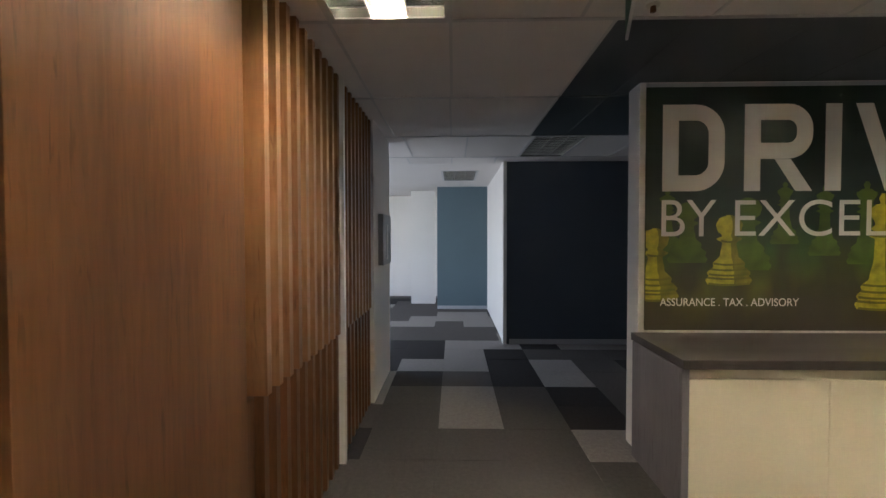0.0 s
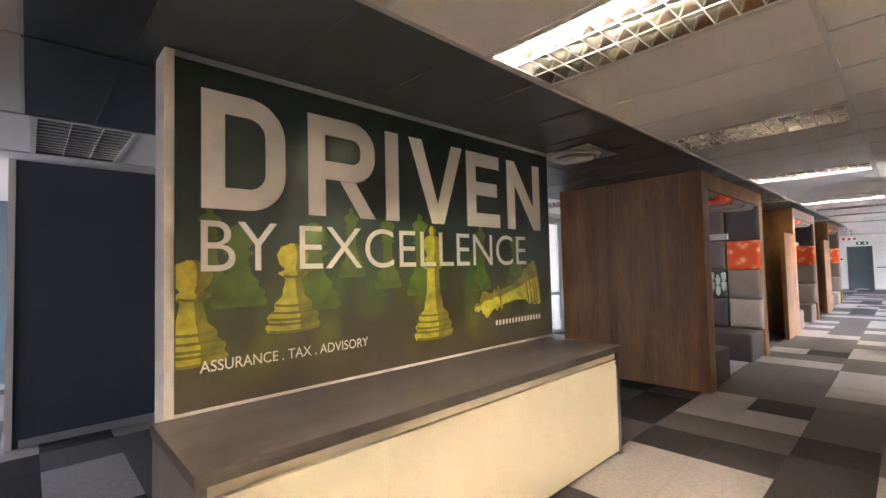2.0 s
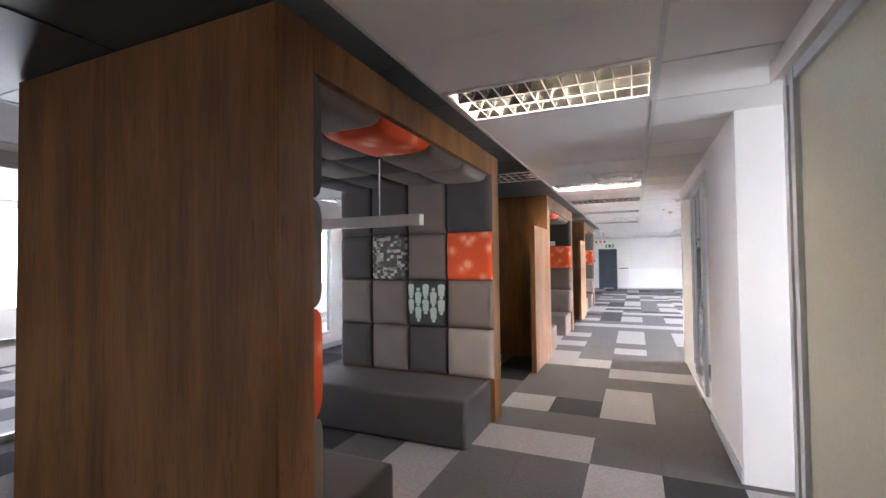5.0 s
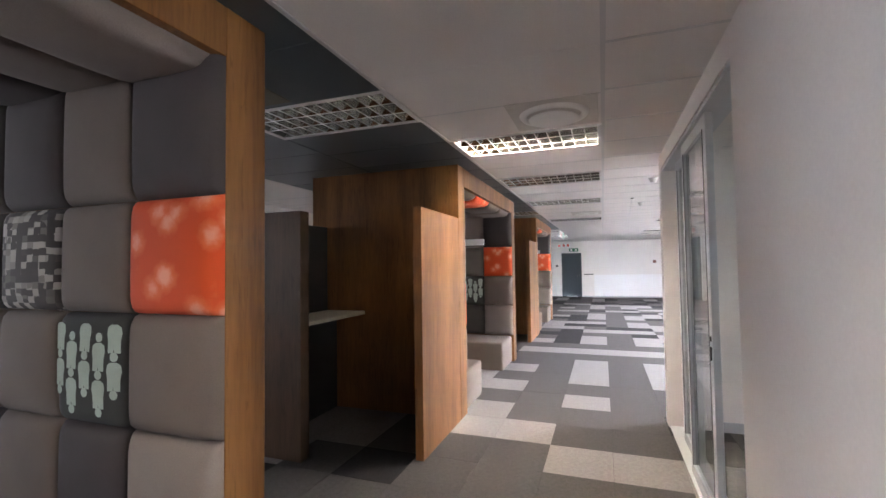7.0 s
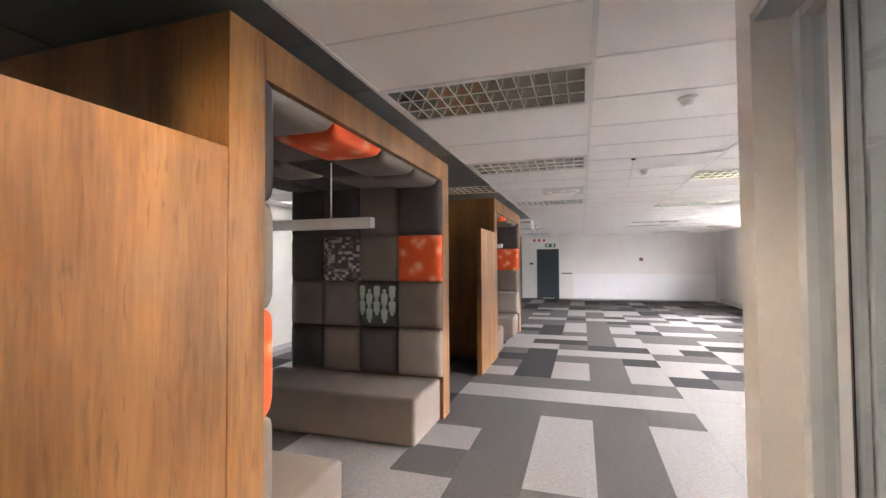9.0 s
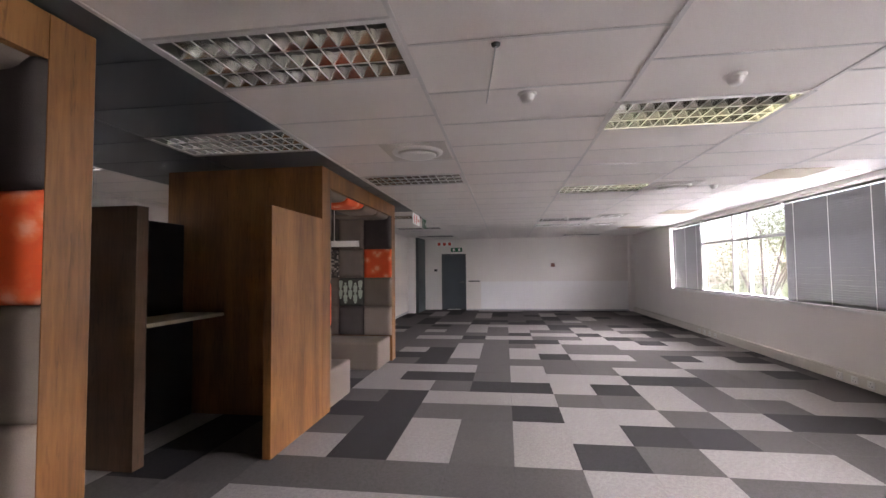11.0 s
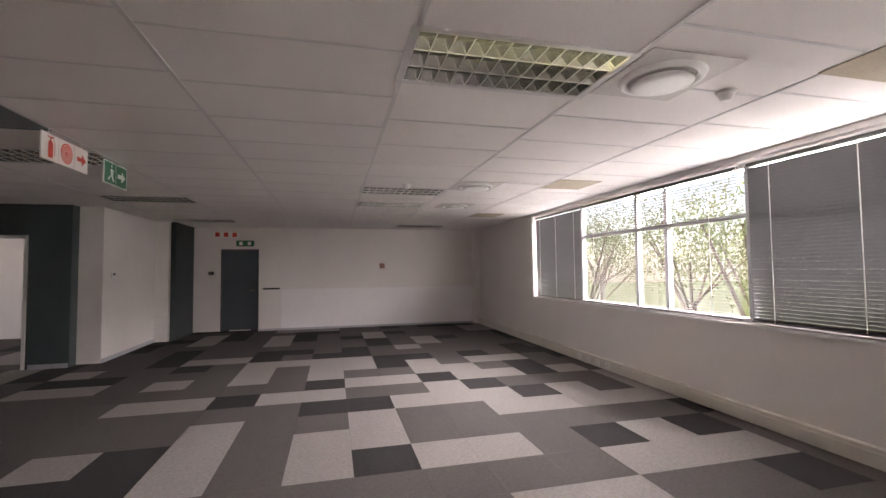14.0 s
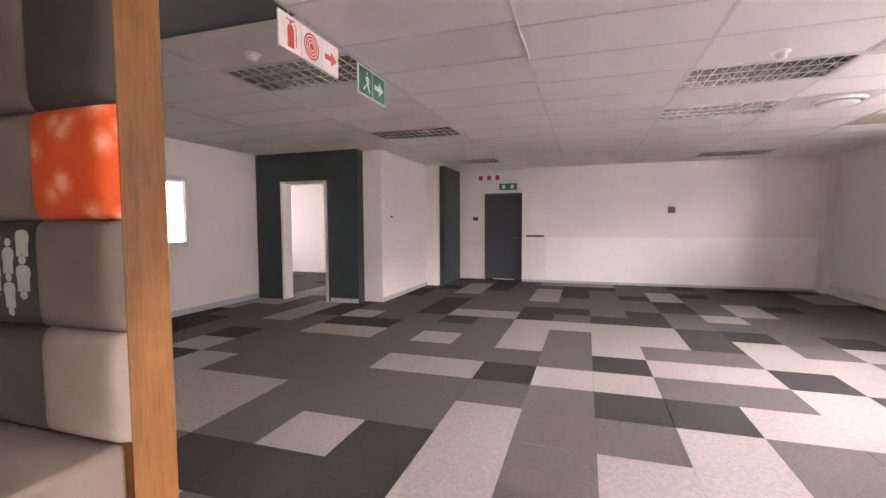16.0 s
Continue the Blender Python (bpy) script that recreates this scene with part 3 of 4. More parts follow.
for x, y, m, words in ((19.5, -2.65, BEIGE, "plain beige"), (23.1, -2.7, BEIGE, "plain beige"), (26.4, -2.7, BEIGE, "plain beige"), (10.2, 3.3, OLIVE, "dull olive")):
    t = thing("ceiling_panel", words + " ceiling access panel in a metal grid", "access panel", (x, y, H - 0.003), group="access panels")
    part("board", box(-0.29, 0.29, -0.29, 0.29, -0.006, 0.0, 0.002), m, t)

# ---- windows ----
def window_unit(name, x0, x1, z0, z1, mull, transom, y=Y_RIGHT, label="white steel-framed office window"):
    t = thing(name, label, "window", (0, y - 0.12, 0))
    t["kind"] = "structure"
    bm = bmesh.new()
    add_box(bm, x0, x1, -0.03, 0.03, z0, z0 + 0.045)
    add_box(bm, x0, x1, -0.03, 0.03, z1 - 0.045, z1)
    add_box(bm, x0, x0 + 0.045, -0.03, 0.03, z0 + 0.045, z1 - 0.045)
    add_box(bm, x1 - 0.045, x1, -0.03, 0.03, z0 + 0.045, z1 - 0.045)
    part("window_frame", bm, FRAME_WHITE, t)
    for x in mull:
        part("mullion", box(x - 0.03, x + 0.03, -0.032, 0.032, z0 + 0.045, z1 - 0.045), MULL, t)
    if transom:
        part("transom", box(x0 + 0.045, x1 - 0.045, -0.034, 0.034, transom - 0.025, transom + 0.025), MULL, t)
    xs = [x0 + 0.04, *mull, x1 - 0.04]
    for a, b in zip(xs, xs[1:]):
        p = part("pane", box(a, b, -0.003, 0.003, z0 + 0.04, z1 - 0.04), GLASS, t)
        p.visible_shadow = False
    part("window_sill", box(x0 - 0.03, x1 + 0.03, 0.03, 0.145, z0 - 0.03, z0, 0.006), FRAME_WHITE, t)
    bm = bmesh.new()
    add_box(bm, x0 - 0.045, x0, 0.105, 0.135, z0, z1 + 0.045)
    add_box(bm, x1, x1 + 0.045, 0.105, 0.135, z0, z1 + 0.045)
    add_box(bm, x0, x1, 0.105, 0.135, z1, z1 + 0.045)
    part("architrave", bm, FRAME_WHITE, t)
    return t


window_unit("window_1", *WIN_MAIN, (21.42, 22.55, 23.1, 24.46), 2.0)
window_unit("window_2", *WIN_SIDE, (15.9, 17.0), 1.99)
window_unit("window_3", *WIN_ROOM, (7.5, 9.0), 1.99)


# dark slabs added over the outer reveals to cut bounce onto the ceiling
for k, (x0, x1, z0, z1) in enumerate((WIN_MAIN, WIN_SIDE, WIN_ROOM), 1):
    structure("outer_sill_%d" % k, box(x0, x1, Y_RIGHT - 0.34, Y_RIGHT - 0.153, z0 - 0.02, z0 + 0.016, 0.004), SILL_GREY, "added dark grey sill outside the window that cuts reflected light", "sill")


def blind(x0, x1, z0, z1, tilt, label, half=0.0185):
    t = thing("venetian_blind", label, "blind", (0, Y_RIGHT - 0.05, 0), group="venetian blinds")
    part("headrail", box(x0, x1, -0.02, 0.02, z1 - 0.03, z1, 0.003), SLAT, t)
    part("bottom_rail", box(x0, x1, -0.014, 0.014, z0, z0 + 0.015, 0.003), SLAT, t)
    bm = bmesh.new()
    n = int((z1 - z0 - 0.06) / 0.033)
    c, s = math.cos(radians(tilt)) * half, math.sin(radians(tilt)) * half
    for i in range(n):
        z = z0 + 0.03 + i * 0.033
        j = random.uniform(-0.001, 0.001)
        vs = [bm.verts.new(p) for p in ((x0, -c, z - s), (x1, -c, z - s + j), (x1, 0, z + 0.003), (x0, 0, z + 0.003), (x1, c, z + s), (x0, c, z + s + j))]
        bm.faces.new((vs[0], vs[1], vs[2], vs[3]))
        bm.faces.new((vs[3], vs[2], vs[4], vs[5]))
    tagged(part("slats", bm, SLAT, t), kind="stuff")
    for k in range(3):
        x = x0 + (x1 - x0) * (0.12 + 0.38 * k)
        part("ladder_cord", box(x - 0.004, x + 0.004, 0.014, 0.016, z0 + 0.01, z1 - 0.02), PLASTIC, t)
    return t


blind(19.47, 21.38, 0.95, 2.5, 63, "grey venetian blind lowered with its slats closed")
blind(24.42, 26.08, 0.95, 2.5, 63, "grey venetian blind lowered with its slats closed")
blind(21.5, 24.38, 0.95, 2.5, 4, "grey venetian blind lowered with its slats open", 0.014)
blind(14.75, 18.08, 0.97, 2.52, 8, "grey venetian blind lowered with its slats open", 0.014)

# ---- outside ----
structure("ground", box(-120, 160, -200, -3.95, -4.2, -4.0), GRASS, "grass below the windows, far outside", "ground")


def tree(x, y, z, height, spread):
    t = thing("tree", "leafy green tree outside the windows", "tree", (x, y, z), random.uniform(0, 360), "trees outside")
    bm = bmesh.new()
    tips = []
    tube(bm, 0, 0, 0, 0.1, 0, height * 0.45, 0.14, 8)
    for i in range(9):
        a = i * 2.4
        r = spread * random.uniform(0.3, 0.8)
        tip = (r * math.cos(a), r * math.sin(a), height * random.uniform(0.55, 0.95))
        tube(bm, 0.1, 0, height * random.uniform(0.28, 0.45), *tip, 0.045, 6)
        tips.append(tip)
    part("trunk", bm, BARK, t)
    bm = bmesh.new()
    for i in range(3600):
        tx, ty, tz = random.choice(tips)
        p = Vector((tx, ty, tz)) + Vector((random.gauss(0, 0.5), random.gauss(0, 0.5), random.gauss(0, 0.45))) * spread * 0.42
        q = Euler((random.uniform(0, 6), random.uniform(0, 6), random.uniform(0, 6))).to_matrix()
        s = random.uniform(0.045, 0.095)
        vs = [bm.verts.new(p + q @ Vector(v)) for v in ((-s, 0, 0), (0, -s * 0.45, 0.02), (s, 0, 0), (0, s * 0.45, 0.02))]
        bm.faces.new(vs)
    part("crown", bm, LEAF, t)
    return t


for x, y, h, sp in ((20.5, -11, 8.5, 2.8), (24.5, -13, 9.5, 3.2), (28.5, -12, 8.0, 2.8), (33, -14, 9, 3), (38, -12, 8, 3), (15.5, -13, 9, 3.0), (44, -17, 10, 3.5)):
    tree(x, y, -4.0, h, sp)

# ---- mural screen and credenza ----
structure("wall_mural", box(1.52, 4.69, 3.305, 3.5, 0, H - 0.004), WHITE, "white screen wall that carries the printed mural", "wall")
mural = thing("mural", "dark green printed mural with yellow chess pieces and large white lettering", "mural", (1.56, 3.3, 0.87))
part("print", box(0.0, 3.11, -0.004, 0.004, 0.0, 1.68), MURAL, mural)
part("edge_strip", box(-0.0, 3.11, -0.01, 0.003, -0.012, 0.0), PLASTIC, mural, "thin white strip")
part("top_strip", box(-0.0, 3.11, -0.012, 0.003, 1.68, 1.705), SKIRT, mural)


def lettering(words, x, z, height, width, material, parent, bold=0.0, depth=0.0015):
    """Words set as a mesh, their foot at x, z on the mural's face, scaled to a height and a width."""
    cu = bpy.data.curves.new("lettering", "FONT")
    cu.body = words
    cu.offset = bold
    cu.extrude = 0.0
    tmp = bpy.data.objects.new("lettering", cu)
    scene.collection.objects.link(tmp)
    me = bpy.data.meshes.new_from_object(tmp.evaluated_get(bpy.context.evaluated_depsgraph_get()))
    bpy.data.objects.remove(tmp)
    co = np.empty(len(me.vertices) * 3)
    me.vertices.foreach_get("co", co)
    co = co.reshape(-1, 3)
    lo, hi = co.min(0), co.max(0)
    fx, fz = width / (hi[0] - lo[0]), height / (hi[1] - lo[1])
    out = np.stack([(co[:, 0] - lo[0]) * fx + x, np.full(len(co), -0.004 - depth), (co[:, 1] - lo[1]) * fz + z], 1)
    me.vertices.foreach_set("co", out.ravel())
    me.materials.clear()
    me.materials.append(material)
    ob = new("lettering", me)
    ob.parent = parent
    return ob


def big_letter(ch, x0, x1, z0, z1, w, parent):
    """A plain upright sans capital of stroke w, laid as flat strips, none over another."""
    bm = bmesh.new()
    W, Ht = x1 - x0, z1 - z0

    def poly(*pts):
        bm.faces.new([bm.verts.new((x0 + u, -0.0055, z0 + v)) for u, v in pts])

    def bowl(xa, za, zb, r):
        """A strip from the stem's right side round the bowl and back."""
        outer, inner = [(xa, za)], [(xa, za + w)]
        for sgn, zc in ((-1, za + r), (1, zb - r)):
            for k in range(9):
                g = (-90 + 90 * k / 8) if sgn < 0 else 90 * k / 8
                c, q = math.cos(radians(g)), math.sin(radians(g))
                outer.append((W - r + r * c, zc + r * q))
                inner.append((W - r + (r - w) * c, zc + (r - w) * q))
        outer.append((xa, zb))
        inner.append((xa, zb - w))
        for a, b, c, d in zip(outer, outer[1:], inner[1:], inner):
            poly(a, b, c, d)

    if ch != "V":
        poly((0, 0), (w, 0), (w, Ht), (0, Ht))
    if ch == "D":
        bowl(w, 0, Ht, 0.2)
    elif ch == "R":
        bowl(w, 0.22, Ht, 0.17)
        poly((W - 0.115, 0), (W, 0), (0.315, 0.218), (0.205, 0.218))
    elif ch == "V":
        m = W / 2
        poly((m - w * 0.55, 0), (m, 0), (m, w * 1.3), (w * 1.08, Ht), (0, Ht))
        poly((m, 0), (m + w * 0.55, 0), (W, Ht), (W - w * 1.08, Ht), (m, w * 1.3))
    elif ch == "E":
        for v, u in ((0, W), ((Ht - w) * 0.52, W * 0.92), (Ht - w, W)):
            poly((w, v), (u, v), (u, v + w), (w, v + w))
    elif ch == "N":
        poly((W - w, 0), (W, 0), (W, Ht), (W - w, Ht))
        poly((w, Ht), (w, Ht - w * 1.9), (W - w, 0), (W - w, w * 1.9))
    return part("lettering", bm, LETTER, parent)


for ch, a, b in (("D", 0.112, 0.535), ("R", 0.668, 1.13), ("I", 1.212, 1.322), ("V", 1.412, 1.942), ("E", 1.985, 2.385), ("N", 2.485, 2.97)):
    big_letter(ch, a, b if ch != "I" else a + 0.11, 0.965, 1.56, 0.11, mural)
lettering("BY", 0.11, 0.655, 0.25, 0.375, LETTER, mural, -0.004)
lettering("EXCELLENCE", 0.612, 0.655, 0.25, 2.12, LETTER, mural, -0.004)
lettering("ASSURANCE . TAX . ADVISORY", 0.105, 0.17, 0.055, 0.95, LETTER, mural, 0.005)
# unread web address: plain bar marks
for i in range(15):
    w = 0.024
    part("address_mark", box(2.29 + i * 0.043, 2.29 + i * 0.043 + w, -0.0065, -0.0055, 0.165, 0.205), LETTER, mural)


def chess_piece(profile, cx, z0, scale, material, tilt=0.0, lift=0.0008):
    """A flat printed silhouette: half widths by height, mirrored."""
    bm = bmesh.new()
    left = [bm.verts.new((max(-w * scale, 0.004 - cx) if not tilt else -w * scale, 0, z * scale)) for w, z in profile]
    right = [bm.verts.new((w * scale, 0, z * scale)) for w, z in profile]
    for i in range(len(profile) - 1):
        bm.faces.new((left[i], right[i], right[i + 1], left[i + 1]))
    ob = part("printed_piece", bm, material, mural)
    ob.matrix_basis = pose(cx, -0.004 - lift, z0, 0, tilt, 0)
    return ob


def soft(profile, n=4):
    out = []
    for (w0, z0), (w1, z1) in zip(profile, profile[1:]):
        for i in range(n):
            f = i / n
            s = f * f * (3 - 2 * f)
            out.append((w0 + (w1 - w0) * s, z0 + (z1 - z0) * f))
    return out + [profile[-1]]


KING = soft([(0.30, 0), (0.33, 0.06), (0.29, 0.12), (0.31, 0.16), (0.25, 0.24), (0.26, 0.28), (0.16, 0.38), (0.11, 0.62), (0.10, 0.86), (0.17, 0.90), (0.10, 0.95), (0.15, 0.99), (0.10, 1.04), (0.18, 1.22), (0.10, 1.28), (0.04, 1.30), (0.06, 1.36), (0.03, 1.42)])
PAWN = soft([(0.30, 0), (0.33, 0.06), (0.29, 0.12), (0.31, 0.17), (0.22, 0.26), (0.23, 0.30), (0.13, 0.42), (0.10, 0.60), (0.18, 0.66), (0.10, 0.70), (0.17, 0.78), (0.19, 0.86), (0.15, 0.95), (0.04, 1.0)])
for prof, cx, z0, s, m, tl, li in (
    (PAWN, 0.29, 0.47, 0.42, CHESS_B, 0, 0.0006), (PAWN, 0.70, 0.42, 0.50, CHESS_B, 0, 0.0006), (KING, 1.22, 0.52, 0.34, CHESS_B, 0, 0.0005), (KING, 1.50, 0.46, 0.40, CHESS_B, 0, 0.0006), (KING, 2.13, 0.46, 0.36, CHESS_B, 0, 0.0006), (PAWN, 2.58, 0.5, 0.4, CHESS_B, 0, 0.0005), (KING, 0.15, 0.55, 0.30, CHESS_B, 0, 0.0004), (KING, 0.95, 0.60, 0.30, CHESS_B, 0, 0.0004),
    (PAWN, 0.07, 0.21, 0.50, CHESS, 0, 0.0009), (PAWN, 0.575, 0.32, 0.48, CHESS, 0, 0.0009), (KING, 1.615, 0.15, 0.56, CHESS, 0, 0.0009),
    (KING, 2.90, 0.50, 0.62, CHESS, -102, 0.0009)):
    chess_piece(prof, cx, z0, s, m, tl, li)
    if m is CHESS:
        for k in (0.0, 0.085, 0.135, 0.21, 0.29, 0.90 if prof is KING else 0.62):
            w = np.interp(k, [p[1] for p in prof], [p[0] for p in prof])
            bm = bmesh.new()
            pts = [(u, 0.02 * (1 - u * u)) for u in np.linspace(-1, 1, 9)]
            lo = [bm.verts.new((max(u * w * s * 0.98, 0.004 - cx) if not tl else u * w * s * 0.98, 0, (k - d) * s)) for u, d in pts]
            hi = [bm.verts.new((max(u * w * s * 0.95, 0.004 - cx) if not tl else u * w * s * 0.95, 0, (k - d + 0.028) * s)) for u, d in pts]
            for q in range(8):
                bm.faces.new((lo[q], lo[q + 1], hi[q + 1], hi[q]))
            o = part("printed_shade", bm, CHESS_D, mural)
            o.matrix_basis = pose(cx, -0.004 - li - 0.0004, z0, 0, tl, 0)
        # the side of the piece that is printed in shade
        bm = bmesh.new()
        a = [bm.verts.new((w * s * 0.25, 0, z * s)) for w, z in prof]
        c = [bm.verts.new((w * s, 0, z * s)) for w, z in prof]
        for q in range(len(prof) - 1):
            bm.faces.new((a[q], c[q], c[q + 1], a[q + 1]))
        o = part("printed_shade", bm, CHESS_M, mural)
        o.matrix_basis = pose(cx, -0.004 - li - 0.0002, z0, 0, tl, 0)

cred = thing("credenza", "long low credenza with cream doors and dark wood top", "credenza", (1.47, 2.605, 0))
part("top", box(-0.005, 3.105, -0.02, 0.685, 0.805, 0.856, 0.004), WOOD_GREY, cred, "dark grey-brown wood top")
part("side_panel", box(0.0, 0.04, 0.0, 0.668, 0.0, 0.799, 0.002), WOOD_SIDE, cred, "pale mauve-grey side panel")
part("side_panel", box(3.04, 3.08, 0.0, 0.668, 0.0, 0.799, 0.002), WOOD_SIDE, cred, "pale mauve-grey side panel")
part("carcass", box(0.041, 3.039, 0.03, 0.66, 0.05, 0.79), CREAM, cred)
part("plinth", box(0.041, 3.039, 0.06, 0.64, 0.0, 0.05), BLACK, cred)
for i in range(4):
    a = 0.043 + i * 0.749
    part("door", box(a, a + 0.746, 0.004, 0.028, 0.03, 0.745, 0.002), CREAM, cred)
part("finger_rail", box(0.043, 3.037, 0.012, 0.028, 0.755, 0.797), CREAM, cred)
part("lock", lathe(bmesh.new(), [(0.0, 0.004), (0.01, 0.004), (0.011, 0.0)], 16), CHROME, cred).matrix_basis = pose(3.02, 0.0, 0.72, 90, 0, 0)

# ---- slatted entrance wall ----
slatwall = thing("slatted_wall_panel", "red-brown wood wall panelling with upright fins", "wall panel", (-0.6, 0, 0))
part("flat_panel", box(0.0, 0.05, 0.95, 1.83, 0, H - 0.01, 0.002), WOOD_RED, slatwall, "broad flat wood sheet")
part("dado", box(0.0, 0.03, 1.84, 4.19, 0, 0.88), WOOD_RED, slatwall)
for i in range(19):
    y = 1.93 + i * 0.122
    part("fin", box(0.0, 0.085, y, y + 0.045, 0.885, H - 0.02, 0.002), WOOD_FIN, slatwall)
    part("dado_rib", box(0.03, 0.07, y, y + 0.045, 0.0, 0.884, 0.002), WOOD_RED, slatwall)
part("light_strip", box(0.03, 0.105, 3.1, 3.145, 0.0, H - 0.03), PLASTIC, slatwall, "white upright strip")
wbox = thing("wall_unit", "grey wall-mounted panel with a white strip", "wall unit", (-0.5, 4.45, 1.25))
part("housing", box(0, 0.05, 0, 0.5, 0, 0.5, 0.004), SKIRT, wbox)
part("strip", box(0.05, 0.056, 0.2, 0.27, 0.05, 0.4), PLASTIC, wbox)


# ---- seating booths ----
def cushion_mesh(name, w, h, d, material):
    """A puffy square pad: w along y, h along z, bulging to +x by d."""
    bm = bmesh.new()
    n = 14

    def f(u):
        return (1 - abs(u) ** 11) ** 0.5

    def spread(i):
        a = -1 + 2 * i / n
        return math.copysign(1 - (1 - abs(a)) ** 1.7, a)
    rows = []
    for i in range(n + 1):
        u = spread(i)
        row = []
        for j in range(n + 1):
            v = spread(j)
            row.append(bm.verts.new((d * f(u) * f(v) * (0.86 + 0.14 * (1 - u * u) * (1 - v * v)), u * w / 2, v * h / 2)))
        rows.append(row)
    for i in range(n):
        for j in range(n):
            bm.faces.new((rows[i][j], rows[i + 1][j], rows[i + 1][j + 1], rows[i][j + 1]))
    me = mesh_of(name, bm, material)
    me.polygons.foreach_set("use_smooth", [True] * len(me.polygons))
    return me


FIG = mat("figure_printed_upholstery", (0.05, 0.05, 0.045), 0.9)
FIGL = mottled("pale_green_print", (0.42, 0.50, 0.42), 0.9, 0.15, 6, 200, 0.2)
CW, CH = 0.44, 0.474
PADS = {k: cushion_mesh("cushion", CW, CH, 0.075, m) for k, m in (("t", TAUPE), ("l", TAUPE_L), ("d", TAUPE_D), ("c", CHARCOAL), ("o", ORANGE), ("s", SQUARES), ("f", FIG))}
# staggered rows of plain rounded shapes with a round knob on each
bm = bmesh.new()
for c in range(5):
    for k in range(-1, 4):
        y, z = -0.172 + c * 0.086, -0.2 + k * 0.155 + (0.078 if c % 2 else 0.0)
        body = [(-0.032, -0.03), (-0.003, -0.03), (0.0, -0.012), (0.003, -0.03), (0.032, -0.03), (0.032, 0.02), (0.038, 0.05), (0.034, 0.076), (0.016, 0.087), (-0.016, 0.087), (-0.034, 0.076), (-0.038, 0.05), (-0.032, 0.02)]
        knob = [(0.021 * math.cos(a * 0.6283), 0.109 + 0.02 * math.sin(a * 0.6283)) for a in range(10)]
        for shape in (body, knob):
            pts = [(y + u, z + v) for u, v in shape]
            if min(p[1] for p in pts) < -0.228 or max(p[1] for p in pts) > 0.228:
                continue
            bm.faces.new([bm.verts.new((0.067 + 0.0105 * (1 - (u / 0.22) ** 2) * (1 - (v / 0.237) ** 2) - 0.012 * (abs(u) / 0.22) ** 9, u, v)) for u, v in pts])
FIGPRINT = mesh_of("print", bm, FIGL)
PAD_WORDS = {"o": "orange cushion with pale blotches", "f": "dark cushion with pale green printed shapes", "s": "dark cushion with pale printed squares", "l": "light taupe cushion", "d": "dark brown cushion", "c": "charcoal cushion"}
L = 3.02
PW = 0.21
DEEP = 1.77
COLS = ((0.004, 0.475), (0.475, 0.91), (0.91, 1.35), (1.35, 1.755))
RIGHT = ["dtdc", "otsc", "tftt", "ldtc"]
LEFT = ["dtct", "tdtd", "otts", "tdlt"]


def booth(seat_cloth, near_depth=DEEP):
    t = thing("seating_booth", "oak booth with padded benches and patchwork cushions up its walls", "booth", group="seating booths")
    part("end_wall", box(0, PW, 0, near_depth, 0, H - 0.006, 0.003), WOOD, t)
    if near_depth > DEEP:
        for ya, yb in ((0.001, 1.078), (1.081, near_depth - 0.001)):
            part("board", box(-0.009, -0.0005, ya, yb, 0.001, H - 0.008, 0.0015), WOOD, t, "broad veneered board")
    part("end_wall", box(L - PW, L, 0, DEEP, 0, H - 0.006, 0.003), WOOD, t)
    part("canopy", box(PW, L - PW, 0.05, DEEP - 0.02, 2.42, H - 0.008), WOOD, t)
    part("beam", box(PW + 0.001, L - PW - 0.001, 0.0, 0.045, 2.385, H - 0.007, 0.003), WOOD, t)
    rows = [(1.84, 2.4), (1.365, 1.84), (0.89, 1.365), (0.415, 0.89)]
    for side, plan in ((0, LEFT), (1, RIGHT)):
        for r, (za, zb) in enumerate(rows):
            for c in range(4):
                k = plan[r][c]
                ya, yb = COLS[c]
                cu = part("cushion", PADS[k], None, t, PAD_WORDS.get(k, "taupe cushion"))
                cu.matrix_basis = pose(L - PW if side else PW, (ya + yb) / 2, (za + zb) / 2, 0, 0, 180 if side else 0) @ Matrix.Diagonal((1.0 if side else 1.6, (yb - ya) / CW, (zb - za) / 0.475, 1))
                if k == "f":
                    tagged(part("print", FIGPRINT, None, cu), kind="stuff")
    # bench seats and a padded ceiling
    for x0, x1 in ((PW + 0.002, 0.93), (L - 0.93, L - PW - 0.002)):
        part("bench", box(x0, x1, 0.03, 1.9, 0.0, 0.41, 0.035), seat_cloth, t, "upholstered bench", True)
    n = 4
    for i in range(n):
        w = (L - 2 * PW) / n
        x = PW + w * (i + 0.5)
        for c in range(4):
            k = "o" if (i, c) == (1, 0) else "t" if c == 0 else ("ttct", "sftd", "ctdc")[c - 1][i]
            cu = part("ceiling_pad", PADS[k], None, t, PAD_WORDS.get(k, "taupe cushion"))
            cu.matrix_basis = pose(x, (COLS[c][0] + COLS[c][1]) / 2 + (0.035 if c == 0 else 0), 2.418, 0, 90, 0) @ Matrix.Diagonal((1.5 if c == 0 else 1.2, (COLS[c][1] - COLS[c][0]) / CW, w / CH, 1))
    return t


b0 = booth(CHARCOAL, 1.87)
b1 = booth(TAUPE)
BOOTHS = (6.77, 12.53, 18.11)
b0.matrix_basis = pose(BOOTHS[0], 2.58, 0)
b1.matrix_basis = pose(BOOTHS[1], 2.58, 0)
copy_thing(b1, pose(BOOTHS[2], 2.58, 0))


